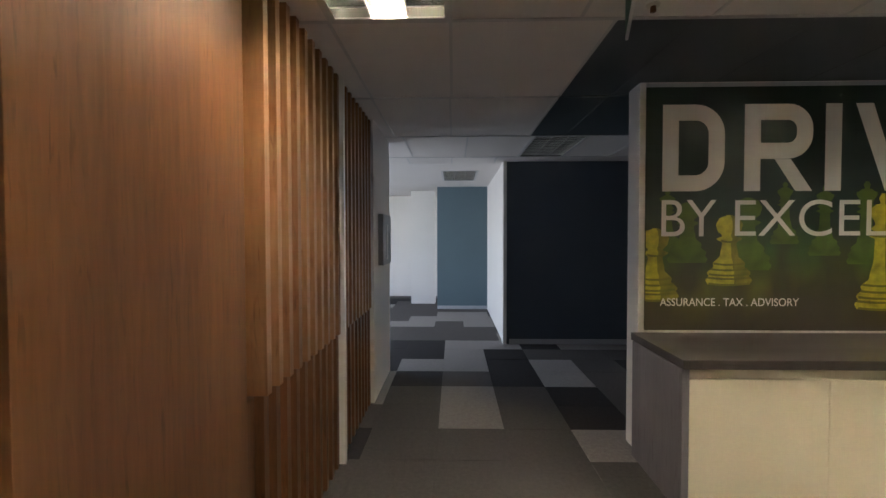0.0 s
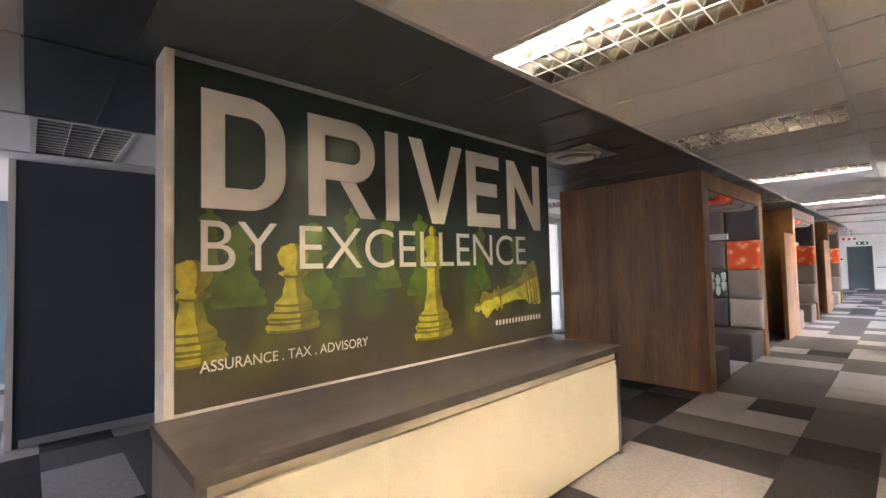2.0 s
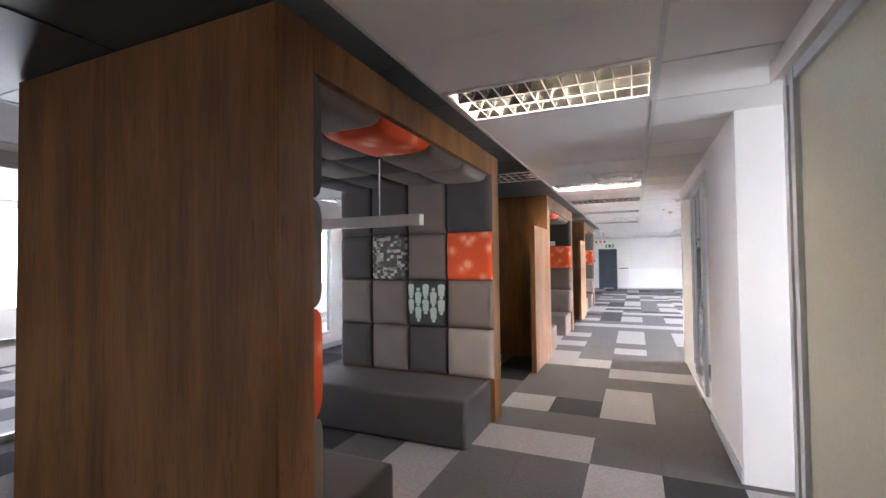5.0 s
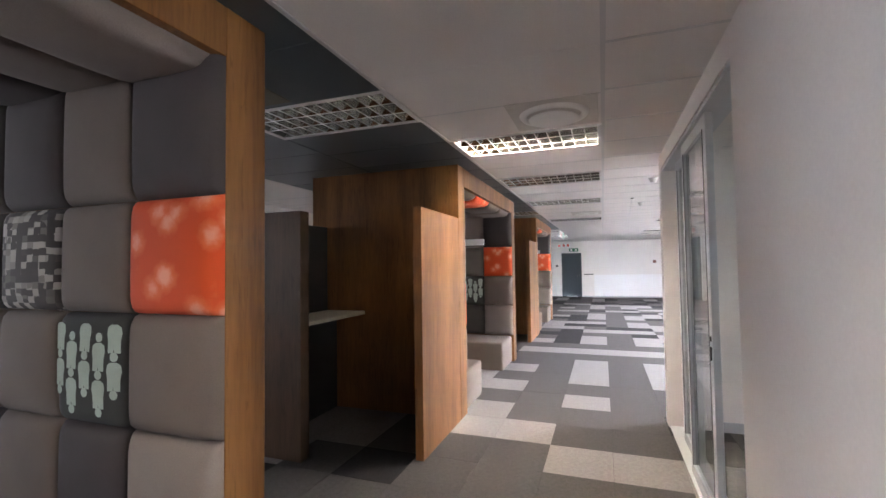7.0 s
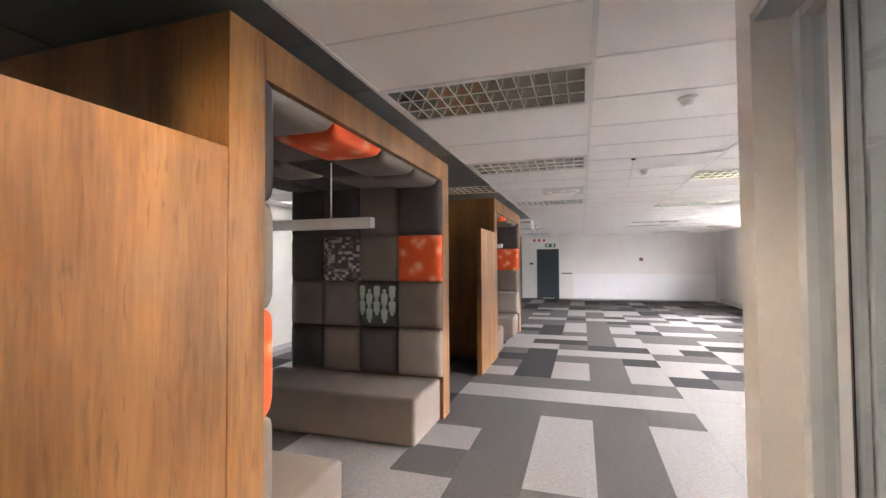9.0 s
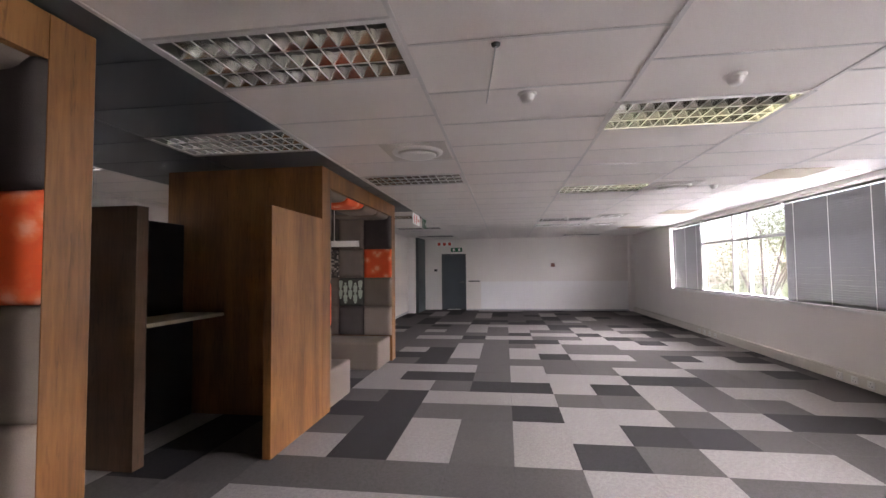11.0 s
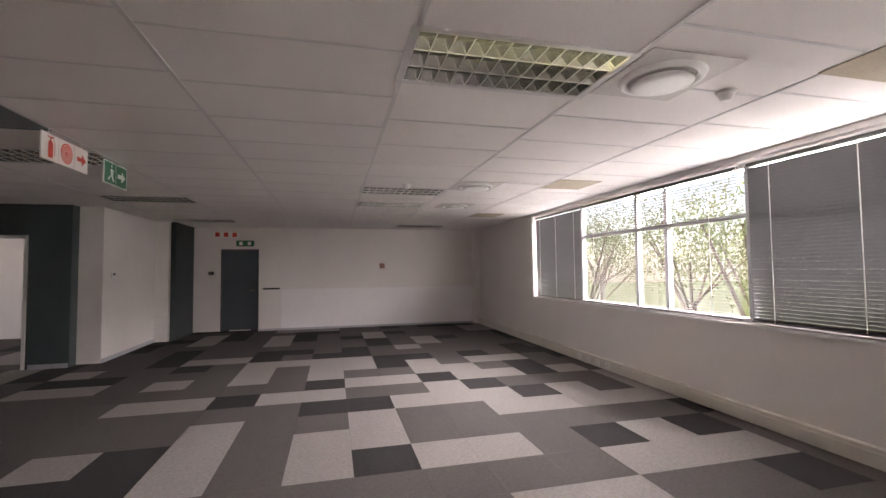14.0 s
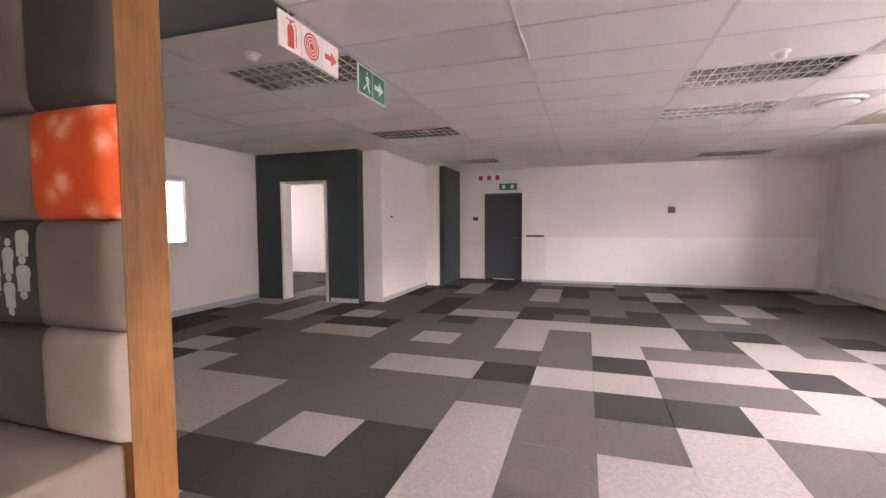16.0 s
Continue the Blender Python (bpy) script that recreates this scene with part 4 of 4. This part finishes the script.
def pendant():
    t = thing("pendant_lamp", "slim white bar lamp hung on a cord inside a booth", "pendant lamp", group="pendant lamps")
    part("bar", box(-0.035, 0.035, -0.6, 0.6, -0.04, 0.04, 0.004), PLASTIC, t)
    part("cord", tube(bmesh.new(), 0, -0.25, 0.04, 0, -0.25, 0.47, 0.005, 6), PLASTIC, t)
    part("cord", tube(bmesh.new(), 0, 0.35, 0.04, 0, 0.35, 0.47, 0.005, 6), PLASTIC, t)
    return t


p0 = pendant()
for i, x in enumerate(BOOTHS):
    m = pose(x + 1.54, 3.32, 1.86)
    if i:
        copy_thing(p0, m)
    else:
        p0.matrix_basis = m


# ---- standing desks between the booths ----
def desk_nook():
    """Origin at the next booth's front corner; it lies towards -x."""
    t = thing("desk_nook", "oak-panelled standing desk nook beside a booth", "desk nook", group="desk nooks")
    part("front_panel", box(-0.99, -0.005, 0.0, 0.07, 0, 2.03, 0.003), WOOD, t)
    # side panel's shade is painted in by a darker copy of the oak
    part("side_panel", box(-1.32, -1.21, 0.92, 1.62, 0, 2.01, 0.003), WOOD_SHADED, t, "oak side panel with its shade put into the veneer colour")
    part("back_panel", box(-1.209, -0.005, 1.57, 1.62, 0, 2.0, 0.003), DARK_LAM, t, "charcoal laminate back panel")
    part("modesty_panel", box(-1.209, -0.005, 1.45, 1.47, 0.0, 1.028), DARK_LAM, t, "charcoal panel under the desk")
    part("desktop", box(-1.208, -0.006, 1.09, 1.566, 1.03, 1.065, 0.003), CREAM, t, "pale desk board")
    return t


n0 = desk_nook()
n0.matrix_basis = pose(BOOTHS[1], 2.58, 0)
copy_thing(n0, pose(BOOTHS[2], 2.58, 0))

# ---- glazed fronts ----
def glazed_front(name, x0, x1, y, cuts, z1, label, rails=(), filmed=(), thick=0.05):
    t = thing(name, label, "glass partition", (0, y, 0))
    t["kind"] = "structure"
    xs = [x0, *cuts, x1]
    part("head_rail", box(x0, x1, -thick / 2, thick / 2, z1 - 0.06, z1), ALU, t)
    part("sill_rail", box(x0, x1, -thick / 2, thick / 2, 0, 0.06), ALU, t)
    for x in xs:
        part("post", box(x - 0.028, x + 0.028, -thick / 2 - 0.004, thick / 2 + 0.004, 0.0, z1), ALU, t)
    for i, (a, b) in enumerate(zip(xs, xs[1:])):
        for z in rails:
            part("cross_rail", box(a + 0.028, b - 0.028, -0.02, 0.02, z - 0.035, z + 0.035), ALU, t)
        g = part("pane", box(a + 0.02, b - 0.02, -0.004, 0.004, 0.05, z1 - 0.05), FILM if i in filmed else GLASS, t)
        g.visible_shadow = i in filmed
    return t


glazed_front("partition_corridor", 4.6, 8.2, 0.575, (5.35, 6.95, 8.1), 2.48, "aluminium partition with beige filmed glass along the corridor", (), (0, 1, 2, 3))
glazed_front("partition_sliding", 12.56, 12.92, 0.5, (), 2.45, "fixed aluminium glass panel beside the sliding doors", thick=0.06)


def sliding_leaf(x0, x1, y, label):
    """A framed glass door leaf that slides along x."""
    t = thing("sliding_door", label, "sliding door", (x0, y, 0), group="sliding doors")
    w = x1 - x0
    part("stile", box(0, 0.075, -0.02, 0.02, 0.01, 2.42, 0.003), ALU, t)
    part("stile", box(w - 0.075, w, -0.02, 0.02, 0.01, 2.42, 0.003), ALU, t)
    part("rail", box(0.075, w - 0.075, -0.02, 0.02, 0.01, 0.09, 0.003), ALU, t)
    part("rail", box(0.075, w - 0.075, -0.02, 0.02, 2.34, 2.42, 0.003), ALU, t)
    for a in (0.072, w - 0.082):
        part("gasket", box(a, a + 0.01, 0.0205, 0.0235, 0.09, 2.34), BLACK, t)
    g = part("pane", box(0.07, w - 0.07, -0.003, 0.003, 0.08, 2.35), GLASS, t)
    g.visible_shadow = False
    return t


sliding_leaf(11.93, 12.62, 0.56, "aluminium framed sliding glass door pushed back")
leaf = sliding_leaf(11.16, 11.98, 0.61, "aluminium framed sliding glass door with a dark lock")
part("lock", box(0.02, 0.05, 0.02, 0.03, 0.98, 1.06, 0.003), BLACK, leaf, "dark lock plate")
part("keyhole", box(0.022, 0.048, 0.02, 0.028, 1.09, 1.12, 0.003), BLACK, leaf)
track = thing("door_track", "aluminium sliding door track overhead and in the floor", "door track", (10.48, 0.48, 0))
part("top_track", box(0, 2.47, 0, 0.17, 2.425, 2.449), ALU, track)
part("floor_track", box(0, 2.47, 0, 0.17, 0.0, 0.009), ALU, track)
jamb = thing("door_jamb", "aluminium jamb of the sliding door opening", "door jamb", (10.48, 0.48, 0))
part("jamb", box(0.001, 0.045, 0.0, 0.17, 0.01, 2.424, 0.003), ALU, jamb)
glazed_front("partition_back", 7.35, 9.92, Y_BACK + 0.05, (8.3, 9.5), 2.5, "aluminium glass partition and door to a back room", (0.87,))
part("lock_case", box(9.37, 9.47, -0.055, -0.03, 0.92, 1.1, 0.004), GREY_DOOR, bpy.data.objects["partition_back"], "dark lock case")
glazed_front("partition_inner", 10.65, 12.1, Y_BACK + 0.05, (), 2.18, "inner window to a back room")
glazed_front("partition_far", 22.6, 24.75, Y_BACK + 0.05, (23.7,), 2.06, "inner window to a back room")
for nm in ("partition_inner", "partition_far"):
    for ch in bpy.data.objects[nm].children:
        if ch.name.startswith("sill_rail"):
            ch.location.z = 0.24 if nm == "partition_inner" else 1.03

# ---- end door, signs, small fittings ----
door = thing("door_1", "closed dark grey office door", "door", (29.985, 2.16, 0))
door["kind"] = "structure"
part("leaf", box(0.03, 0.075, 0.03, 0.87, 0.015, 2.02, 0.003), GREY_DOOR, door)
part("door_frame", box(0.0, 0.09, 0.0, 0.028, 0, 2.05), GREY_DOOR, door)
part("door_frame", box(0.0, 0.09, 0.872, 0.9, 0, 2.05), GREY_DOOR, door)
part("door_frame", box(0.0, 0.09, 0.028, 0.872, 2.022, 2.05), GREY_DOOR, door)
part("door_handle", tube(bmesh.new(), 0.0, 0.10, 1.0, 0.0, 0.22, 1.0, 0.009), CHROME, door, "chrome lever handle")
part("kick_plate", box(0.026, 0.03, 0.2, 0.7, 0.0, 0.02), PLASTIC, door)


def hanging_sign(name, x, w, h, colour, label, z=2.44):
    t = thing(name, label, "sign", (x, 2.385, z))
    part("board", box(-w / 2, w / 2, -0.006, 0.006, -h / 2, h / 2, 0.002), colour, t)
    for s in (-1, 1):
        part("hanger", box(s * w * 0.35 - 0.003, s * w * 0.35 + 0.003, -0.002, 0.002, h / 2, H - z - 0.006), ALU, t)
    return t


def disc_bm(cx, cz, r0, r1, seg=24):
    bm = bmesh.new()
    a = [bm.verts.new((cx + r0 * math.cos(6.2832 * i / seg), -0.0075, cz + r0 * math.sin(6.2832 * i / seg))) for i in range(seg)]
    b = [bm.verts.new((cx + r1 * math.cos(6.2832 * i / seg), -0.0075, cz + r1 * math.sin(6.2832 * i / seg))) for i in range(seg)]
    for i in range(seg):
        bm.faces.new((a[i], a[(i + 1) % seg], b[(i + 1) % seg], b[i]))
    return bm


def outline_bm(pts):
    bm = bmesh.new()
    bm.faces.new([bm.verts.new((u, -0.0075, v)) for u, v in pts])
    return bm


def arrow_bm(cx, cz, s, left=False):
    bm = bmesh.new()
    k = -1 if left else 1
    pts = ((-1, 0.25), (-1, -0.25), (0, -0.25), (0, -0.7), (1, 0), (0, 0.7), (0, 0.25))
    bm.faces.new([bm.verts.new((cx + k * s * u, -0.0075, cz + s * v)) for u, v in pts])
    return bm


fs = hanging_sign("fire_sign", 22.0, 0.62, 0.2, SIGN_W, "white hanging fire sign with red extinguisher, hose reel and arrow")
part("extinguisher_mark", outline_bm([(-0.235, -0.08), (-0.175, -0.08), (-0.175, 0.025), (-0.182, 0.042), (-0.195, 0.05), (-0.215, 0.05), (-0.228, 0.042), (-0.235, 0.025)]), SIGN_R, fs)
part("extinguisher_valve", outline_bm([(-0.212, 0.053), (-0.198, 0.053), (-0.198, 0.064), (-0.165, 0.078), (-0.168, 0.085), (-0.215, 0.075), (-0.245, 0.08), (-0.246, 0.073), (-0.212, 0.066)]), SIGN_R, fs)
part("extinguisher_hose", outline_bm([(-0.17, 0.066), (-0.155, 0.055), (-0.15, 0.0), (-0.15, -0.06), (-0.157, -0.06), (-0.157, 0.0), (-0.161, 0.05), (-0.172, 0.059)]), SIGN_R, fs)
for r0, r1 in ((0.068, 0.08), (0.049, 0.061), (0.03, 0.042), (0.0, 0.022)):
    part("hose_mark", disc_bm(0.0, 0.0, r0, r1), SIGN_R, fs)
part("arrow", arrow_bm(0.215, 0, 0.07), SIGN_R, fs)
for x in (-0.105, 0.108):
    part("divider", box(x - 0.0015, x + 0.0015, -0.0075, -0.0062, -0.09, 0.09), GRID, fs)
es = hanging_sign("exit_sign", 22.82, 0.46, 0.22, SIGN_W, "green and white hanging emergency exit sign")
part("green_field", box(-0.22, -0.005, -0.0072, -0.006, -0.1, 0.1), SIGN_G, es)
part("green_field", box(0.005, 0.22, -0.0072, -0.006, -0.1, 0.1), SIGN_G, es)
part("arrow", arrow_bm(0.112, 0, 0.08), SIGN_W, es).location.y = -0.001
def runner_bm():
    bm = bmesh.new()
    for pts in (((-0.12, 0.03), (-0.09, 0.05), (-0.06, -0.01), (-0.1, -0.02)), ((-0.10, -0.02), (-0.07, -0.01), (-0.04, -0.07), (-0.06, -0.075)), ((-0.11, -0.02), (-0.09, -0.01), (-0.14, -0.07), (-0.16, -0.06)), ((-0.09, 0.05), (-0.04, 0.02), (-0.045, 0.01), (-0.1, 0.03)), ((-0.1, 0.058), (-0.08, 0.058), (-0.08, 0.078), (-0.1, 0.078))):
        bm.faces.new([bm.verts.new((u, -0.0085, v)) for u, v in pts])
    return bm


part("exit_mark", runner_bm(), SIGN_W, es)

xs = thing("exit_sign", "green hanging emergency exit sign near the entrance", "sign", (0.92, 1.95, 2.475), 73)
part("board", box(-0.22, 0.22, -0.006, 0.006, -0.1, 0.1, 0.002), SIGN_W, xs)
for s in (-1, 1):
    part("green_field", box(-0.2, -0.005, s * 0.0068 - 0.0006, s * 0.0068 + 0.0006, -0.085, 0.085), SIGN_G, xs)
    part("green_field", box(0.005, 0.2, s * 0.0068 - 0.0006, s * 0.0068 + 0.0006, -0.085, 0.085), SIGN_G, xs)
    part("hanger", box(s * 0.15 - 0.003, s * 0.15 + 0.003, -0.002, 0.002, 0.1, H - 2.481), ALU, xs)
o = part("exit_mark", runner_bm(), SIGN_W, xs)
part("arrow", arrow_bm(0.1, 0, 0.06), SIGN_W, xs).location.y = -0.001
spr = thing("ceiling_sprinkler", "small brown sprinkler head in the white ceiling", "sprinkler", (1.15, 2.28, H - 0.002))
part("rosette", lathe(bmesh.new(), [(0.0, -0.008), (0.028, -0.006), (0.032, 0.0)], 16), PLATE, spr, smooth=True)
part("head", lathe(bmesh.new(), [(0.0, -0.034), (0.014, -0.032), (0.012, -0.008)], 12), BROWN, spr, smooth=True)
hook = thing("ceiling_hook", "thin wire hook hanging from the ceiling", "hook", (15.9, 0.74, H - 0.003))
part("rosette", lathe(bmesh.new(), [(0.0, -0.012), (0.02, -0.01), (0.024, 0.0)], 16), BLACK, hook, smooth=True)
part("wire", tube(bmesh.new(), 0, 0, -0.01, 0.03, 0.05, -0.28, 0.003, 6), ALU, hook)

def wall_plate(name, at, w, h, label, category, material=PLASTIC, rz=0, depth=0.012):
    """A plate on a wall that faces -y when rz is 0."""
    t = thing(name, label, category, at, rz)
    part("plate", box(-w / 2, w / 2, -depth, 0, -h / 2, h / 2, 0.003), material, t)
    return t


# signs above the end door
t = wall_plate("door_fire_sign", (29.995, 2.95, 2.42), 0.62, 0.17, "white fire sign with red marks above the end door", "sign", SIGN_W, -90)
for i, x in enumerate((-0.2, 0.0, 0.2)):
    part("mark", box(x - 0.05, x + 0.05, -0.0145, -0.0125, -0.055, 0.055), SIGN_R, t)
t = wall_plate("door_exit_sign", (29.995, 2.5, 2.2), 0.42, 0.15, "green exit sign above the end door", "sign", SIGN_G, -90)
for x in (-0.1, 0.1):
    part("mark", box(x - 0.04, x + 0.04, -0.0145, -0.0125, -0.045, 0.045), SIGN_W, t)
t = wall_plate("access_reader", (29.995, 3.28, 1.45), 0.12, 0.08, "dark access control reader beside the end door", "card reader", BLACK, -90, 0.03)
t = wall_plate("shelf_bar", (X_END - 0.001, 1.84, 1.05), 0.4, 0.04, "black bar fixed to the white end wall", "wall bar", BLACK, -90, 0.05)
t = wall_plate("alarm_plate", (X_END - 0.001, -0.80, 1.6), 0.09, 0.09, "white round call point on the end wall", "call point", PLASTIC, -90, 0.03)
t = wall_plate("alarm_box", (X_END - 0.001, -0.94, 1.6), 0.13, 0.13, "red-brown alarm box on the end wall", "alarm box", mat("dull_red", (0.22, 0.09, 0.07), 0.5), -90, 0.04)
t = wall_plate("thermostat", (26.75, 4.048, 1.45), 0.14, 0.11, "white air-conditioner control on the white wall", "thermostat", PLASTIC, 0, 0.025)
part("display", box(-0.04, 0.04, -0.0275, -0.0255, -0.005, 0.035), GREY_DOOR, t)

# small things in the room behind the inner window
t = wall_plate("wall_frame", (12.65, 9.098, 1.62), 0.17, 0.62, "narrow white framed board on a back room wall", "wall board", PLASTIC, 0, 0.02)
part("face", box(-0.065, 0.065, -0.0225, -0.0205, -0.29, 0.29), WHITE, t, "plain pale face")
crate = thing("small_box", "small red and white cardboard box on the floor", "box", (13.1, 8.98, 0.0), 12)
part("carton", box(-0.07, 0.07, -0.055, 0.055, 0.0, 0.1, 0.003), SIGN_R, crate)
part("lid", box(-0.073, 0.073, -0.058, 0.058, 0.1, 0.122, 0.003), SIGN_W, crate, "white lid")

# power trunking along the window wall
trunk = thing("power_trunking", "cream plastic power trunking along the foot of the window wall", "trunking", (0, Y_RIGHT, 0))
part("channel", box(13.1, 29.5, 0.0, 0.06, 0.0, 0.15, 0.006), TRUNK, trunk)
part("cover", box(13.1, 29.5, 0.06, 0.066, 0.035, 0.115), TRUNK, trunk)
for i, x in enumerate((19.45, 19.7, 19.95, 20.2, 23.6, 23.85, 24.1, 24.35, 16.2, 16.45)):
    s = thing("power_socket", "white power socket on the cream trunking", "socket", (x, Y_RIGHT + 0.0665, 0.075), 180, "power sockets")
    part("plate", box(-0.05, 0.05, -0.012, 0, -0.045, 0.045, 0.003), PLASTIC, s)
    for dx, dz in ((0, 0.02), (-0.02, -0.015), (0.02, -0.015)):
        part("hole", box(dx - 0.005, dx + 0.005, -0.0135, -0.0122, dz - 0.005, dz + 0.005), BLACK, s)


def skirting(name, bm):
    structure(name, bm, SKIRT, "grey skirting board along the foot of the wall", "baseboard")


skirting("baseboard_end", box(X_END - 0.015, X_END - 0.001, -3.45, 2.13, 0, 0.05))
skirting("baseboard_back", box(9.95, 22.0, Y_BACK - 0.015, Y_BACK - 0.001, 0, 0.09))
skirting("baseboard_far", box(22.0, 26.18, Y_BACK - 0.015, Y_BACK - 0.001, 0, 0.09))
skirting("baseboard_room", box(12.935, 12.949, -3.5, 0.29, 0, 0.09))
skirting("baseboard_corridor", box(9.1, 10.46, 0.661, 0.675, 0, 0.09))
skirting("baseboard_lobby", box(1.02, 4.2, Y_BACK + 0.014, Y_BACK + 0.028, 0, 0.07))
skirting("baseboard_blue", box(-0.12, 0.93, 9.534, 9.548, 0, 0.07))
skirting("baseboard_green", box(26.18, 26.198, 4.4, 4.93, 0, 0.07))
skirting("baseboard_corner", box(26.43, 28.6, 4.034, 4.048, 0, 0.07))

# ---- carpet tiles: one letter a tile, L light, M mid, D dark; a row for each line along x ----
PLAN = [
    "MMDLLLLDDDDMMMMMDDLLDDMMLMMMMMMMMMMMMMMMMMMMMDLLLMMDDMMDDDLLLLD",
    "DDDDMLLDDMMDDMLLLLLMMMMMMMMMLLMMMMMLLLMLMMDLDMLMMLMMDDMMMMLLMMM",
    "DDDDMMMMMMDDMMMDDDMMDMMMMMMMMMMMLLMMMLDLLMMLLMLLMDDLMMMMMMMMDDD",
    "MMMDDMMLLMMMLLLLMMMMMDMMMLLLMMLLDDDDMMDMLMMLDMLDMLMLDMMMDMMMDDD",
    "MMMMMMDDDMMMMMMMMLLLMMMMMDDLMMMLLDDMLMLMMDLMMMLLDLLMMMMLLMMMMML",
    "DDMDDDDDDDMMMDDMDDDMMDDMMMDDLMMLMLLMLDMLLDLMLMMLLDLLDMLMMMDMDDD",
    "MMMMMMMLLMMMMMMDDDMMMLLMMMDDDMMMLLLLMDLMDLMMLMMLMLMDDMMDDLLMMLL",
    "LMMMDMMMDMMMMMMDDDMMMMDDDMMMMMLLLLLLDLLMLLMMDLLDMLMLLDDMMDMMMMD",
    "LLLLLDDDLLMLDDDMDLLLMDDDLLMDMMLLLMLMLLDLDLLMLLMDLDLLLDMMMMMDLLM",
    "LLMMMMMMLMMMLMMMMMDDMMMMMLMMMMMMMMLMMMMLDMMMMMMMLMMMLMDMMDDDLLL",
    "MMMMMDDDDDMDDDMMMLLLMMLLMLMMLMLLLMLMLLMLMDLMLLLMDMLLLDDMLLLMLLL",
    "LLDDDDDLLDLLDMLDMMMMLMDMMMLMMMMMMMLMDDDDLDLDDDMMLMMMMLMMMMMMMDD",
    "DDMMMDDLLDLLDMLLMMMMLMLMMMLLMLMLMMLMLMDMLLLMDLMMLMLMDLMMMMDDDDD",
    "LMMMMMMDLLDMMDDMMLLLMMMMDMMMMLLMMDMMMMMMDMMLDMMMMMMMMDDDMLLLMDD",
    "MDMMMLLLMMMMDDMDDMMMMMMMMLLMLLLDDMMDDDDDLLLLMLLMMMLDMMMMMMDMMDD",
    "MMMLMDMMMDDLMMMMMMMDLLDDLLLMDDMMMLLLLLDDMDDDDLLMMMLDLMMMDDMMMMM",
    "MLMLMDMDDMMMLLLLLLLDDMMMLLDLLLLMMMDDMMMDDDMMMMLLMMMMDDDDDDMMDDD",
    "LLDMDLMMDDMMLLMMMMMDDLMLMMDMMLLMMMMMDDLLLMMLLLLDLDMLLLMMDDDMMMM",
    "LDLLDLMDDDMDDMMLLMMDDDMMMMDDDLLLMMLLLMMMMMLLMMMMMMMMMMMLLMDDDDD",
    "MDDLDMMMMLMMMDDDDMMMLLDDDMMMMDMMMDDDMMMLLMMMMMMMMDDMMLLLLLLMMMD",
    "DDDLLDLLMMMMLLLLMMLLLDMDDMMMDMMDDMMMLLLDDMMMDDDMMMDDLLMMMMDDDMM",
]


def tile_x(i):
    return 13.23 + (i - 28) * (0.5 if i >= 28 else 0.525)


TY0, TS = -3.83, 0.5
SHADES = {"L": C_LIGHT, "M": C_MID, "D": C_DARK}
carpet_floor = tagged(new("carpet_floor"), "patchwork floor of light, mid and dark grey carpet tiles", "carpet", kind="structure")


def tile_mesh(w, s):
    return mesh_of("carpet_tile", box(-w / 2 + 0.001, w / 2 - 0.001, -TS / 2 + 0.001, TS / 2 - 0.001, -0.006, 0.0), SHADES[s])


tile_meshes = {(w, s): tile_mesh(w, s) for w in (0.5, 0.525) for s in SHADES}
rest = {s: bmesh.new() for s in SHADES}
count = 0
for j, row in enumerate(PLAN):
    y = TY0 + (j + 0.5) * TS
    for i, s in enumerate(row):
        w = 0.5 if i >= 28 else 0.525
        x = tile_x(i) + w / 2
        if x > 30.9:
            continue
        if count < 300 and ((8 < x < 15 and 0.6 < y < 2.5) or (15 < x < 26 and -1.9 < y < 2.5)):
            ob = part("carpet_tile", tile_meshes[w, s], None, carpet_floor)
            ob.location = (x, y, random.uniform(-0.0012, 0.0))
            count += 1
        else:
            z = random.uniform(-0.0012, 0.0)
            add_box(rest[s], x - w / 2 + 0.001, x + w / 2 - 0.001, y - TS / 2 + 0.001, y + TS / 2 - 0.001, -0.0075, z)
for s, nm in (("L", "light_tiles"), ("M", "mid_tiles"), ("D", "dark_tiles")):
    tagged(part(nm, rest[s], SHADES[s], carpet_floor), kind="stuff")
# the same patchwork goes on, in short runs, through the lobby and the back rooms
back = {k: bmesh.new() for k in SHADES}
for j in range(11):
    y, x = 6.67 + (j + 0.5) * TS, -4.1
    while x < 30.0:
        k = random.choice("LLMMMMDD")
        for n in range(random.choice((1, 2, 2, 3))):
            if x < 30.0 and y < 12.1:
                add_box(back[k], x + 0.001, x + TS - 0.001, y - TS / 2 + 0.001, y + TS / 2 - 0.001, -0.0075, random.uniform(-0.0012, 0.0))
            x += TS
for k, nm in (("L", "light_tiles"), ("M", "mid_tiles"), ("D", "dark_tiles")):
    tagged(part(nm, back[k], SHADES[k], carpet_floor), kind="stuff")
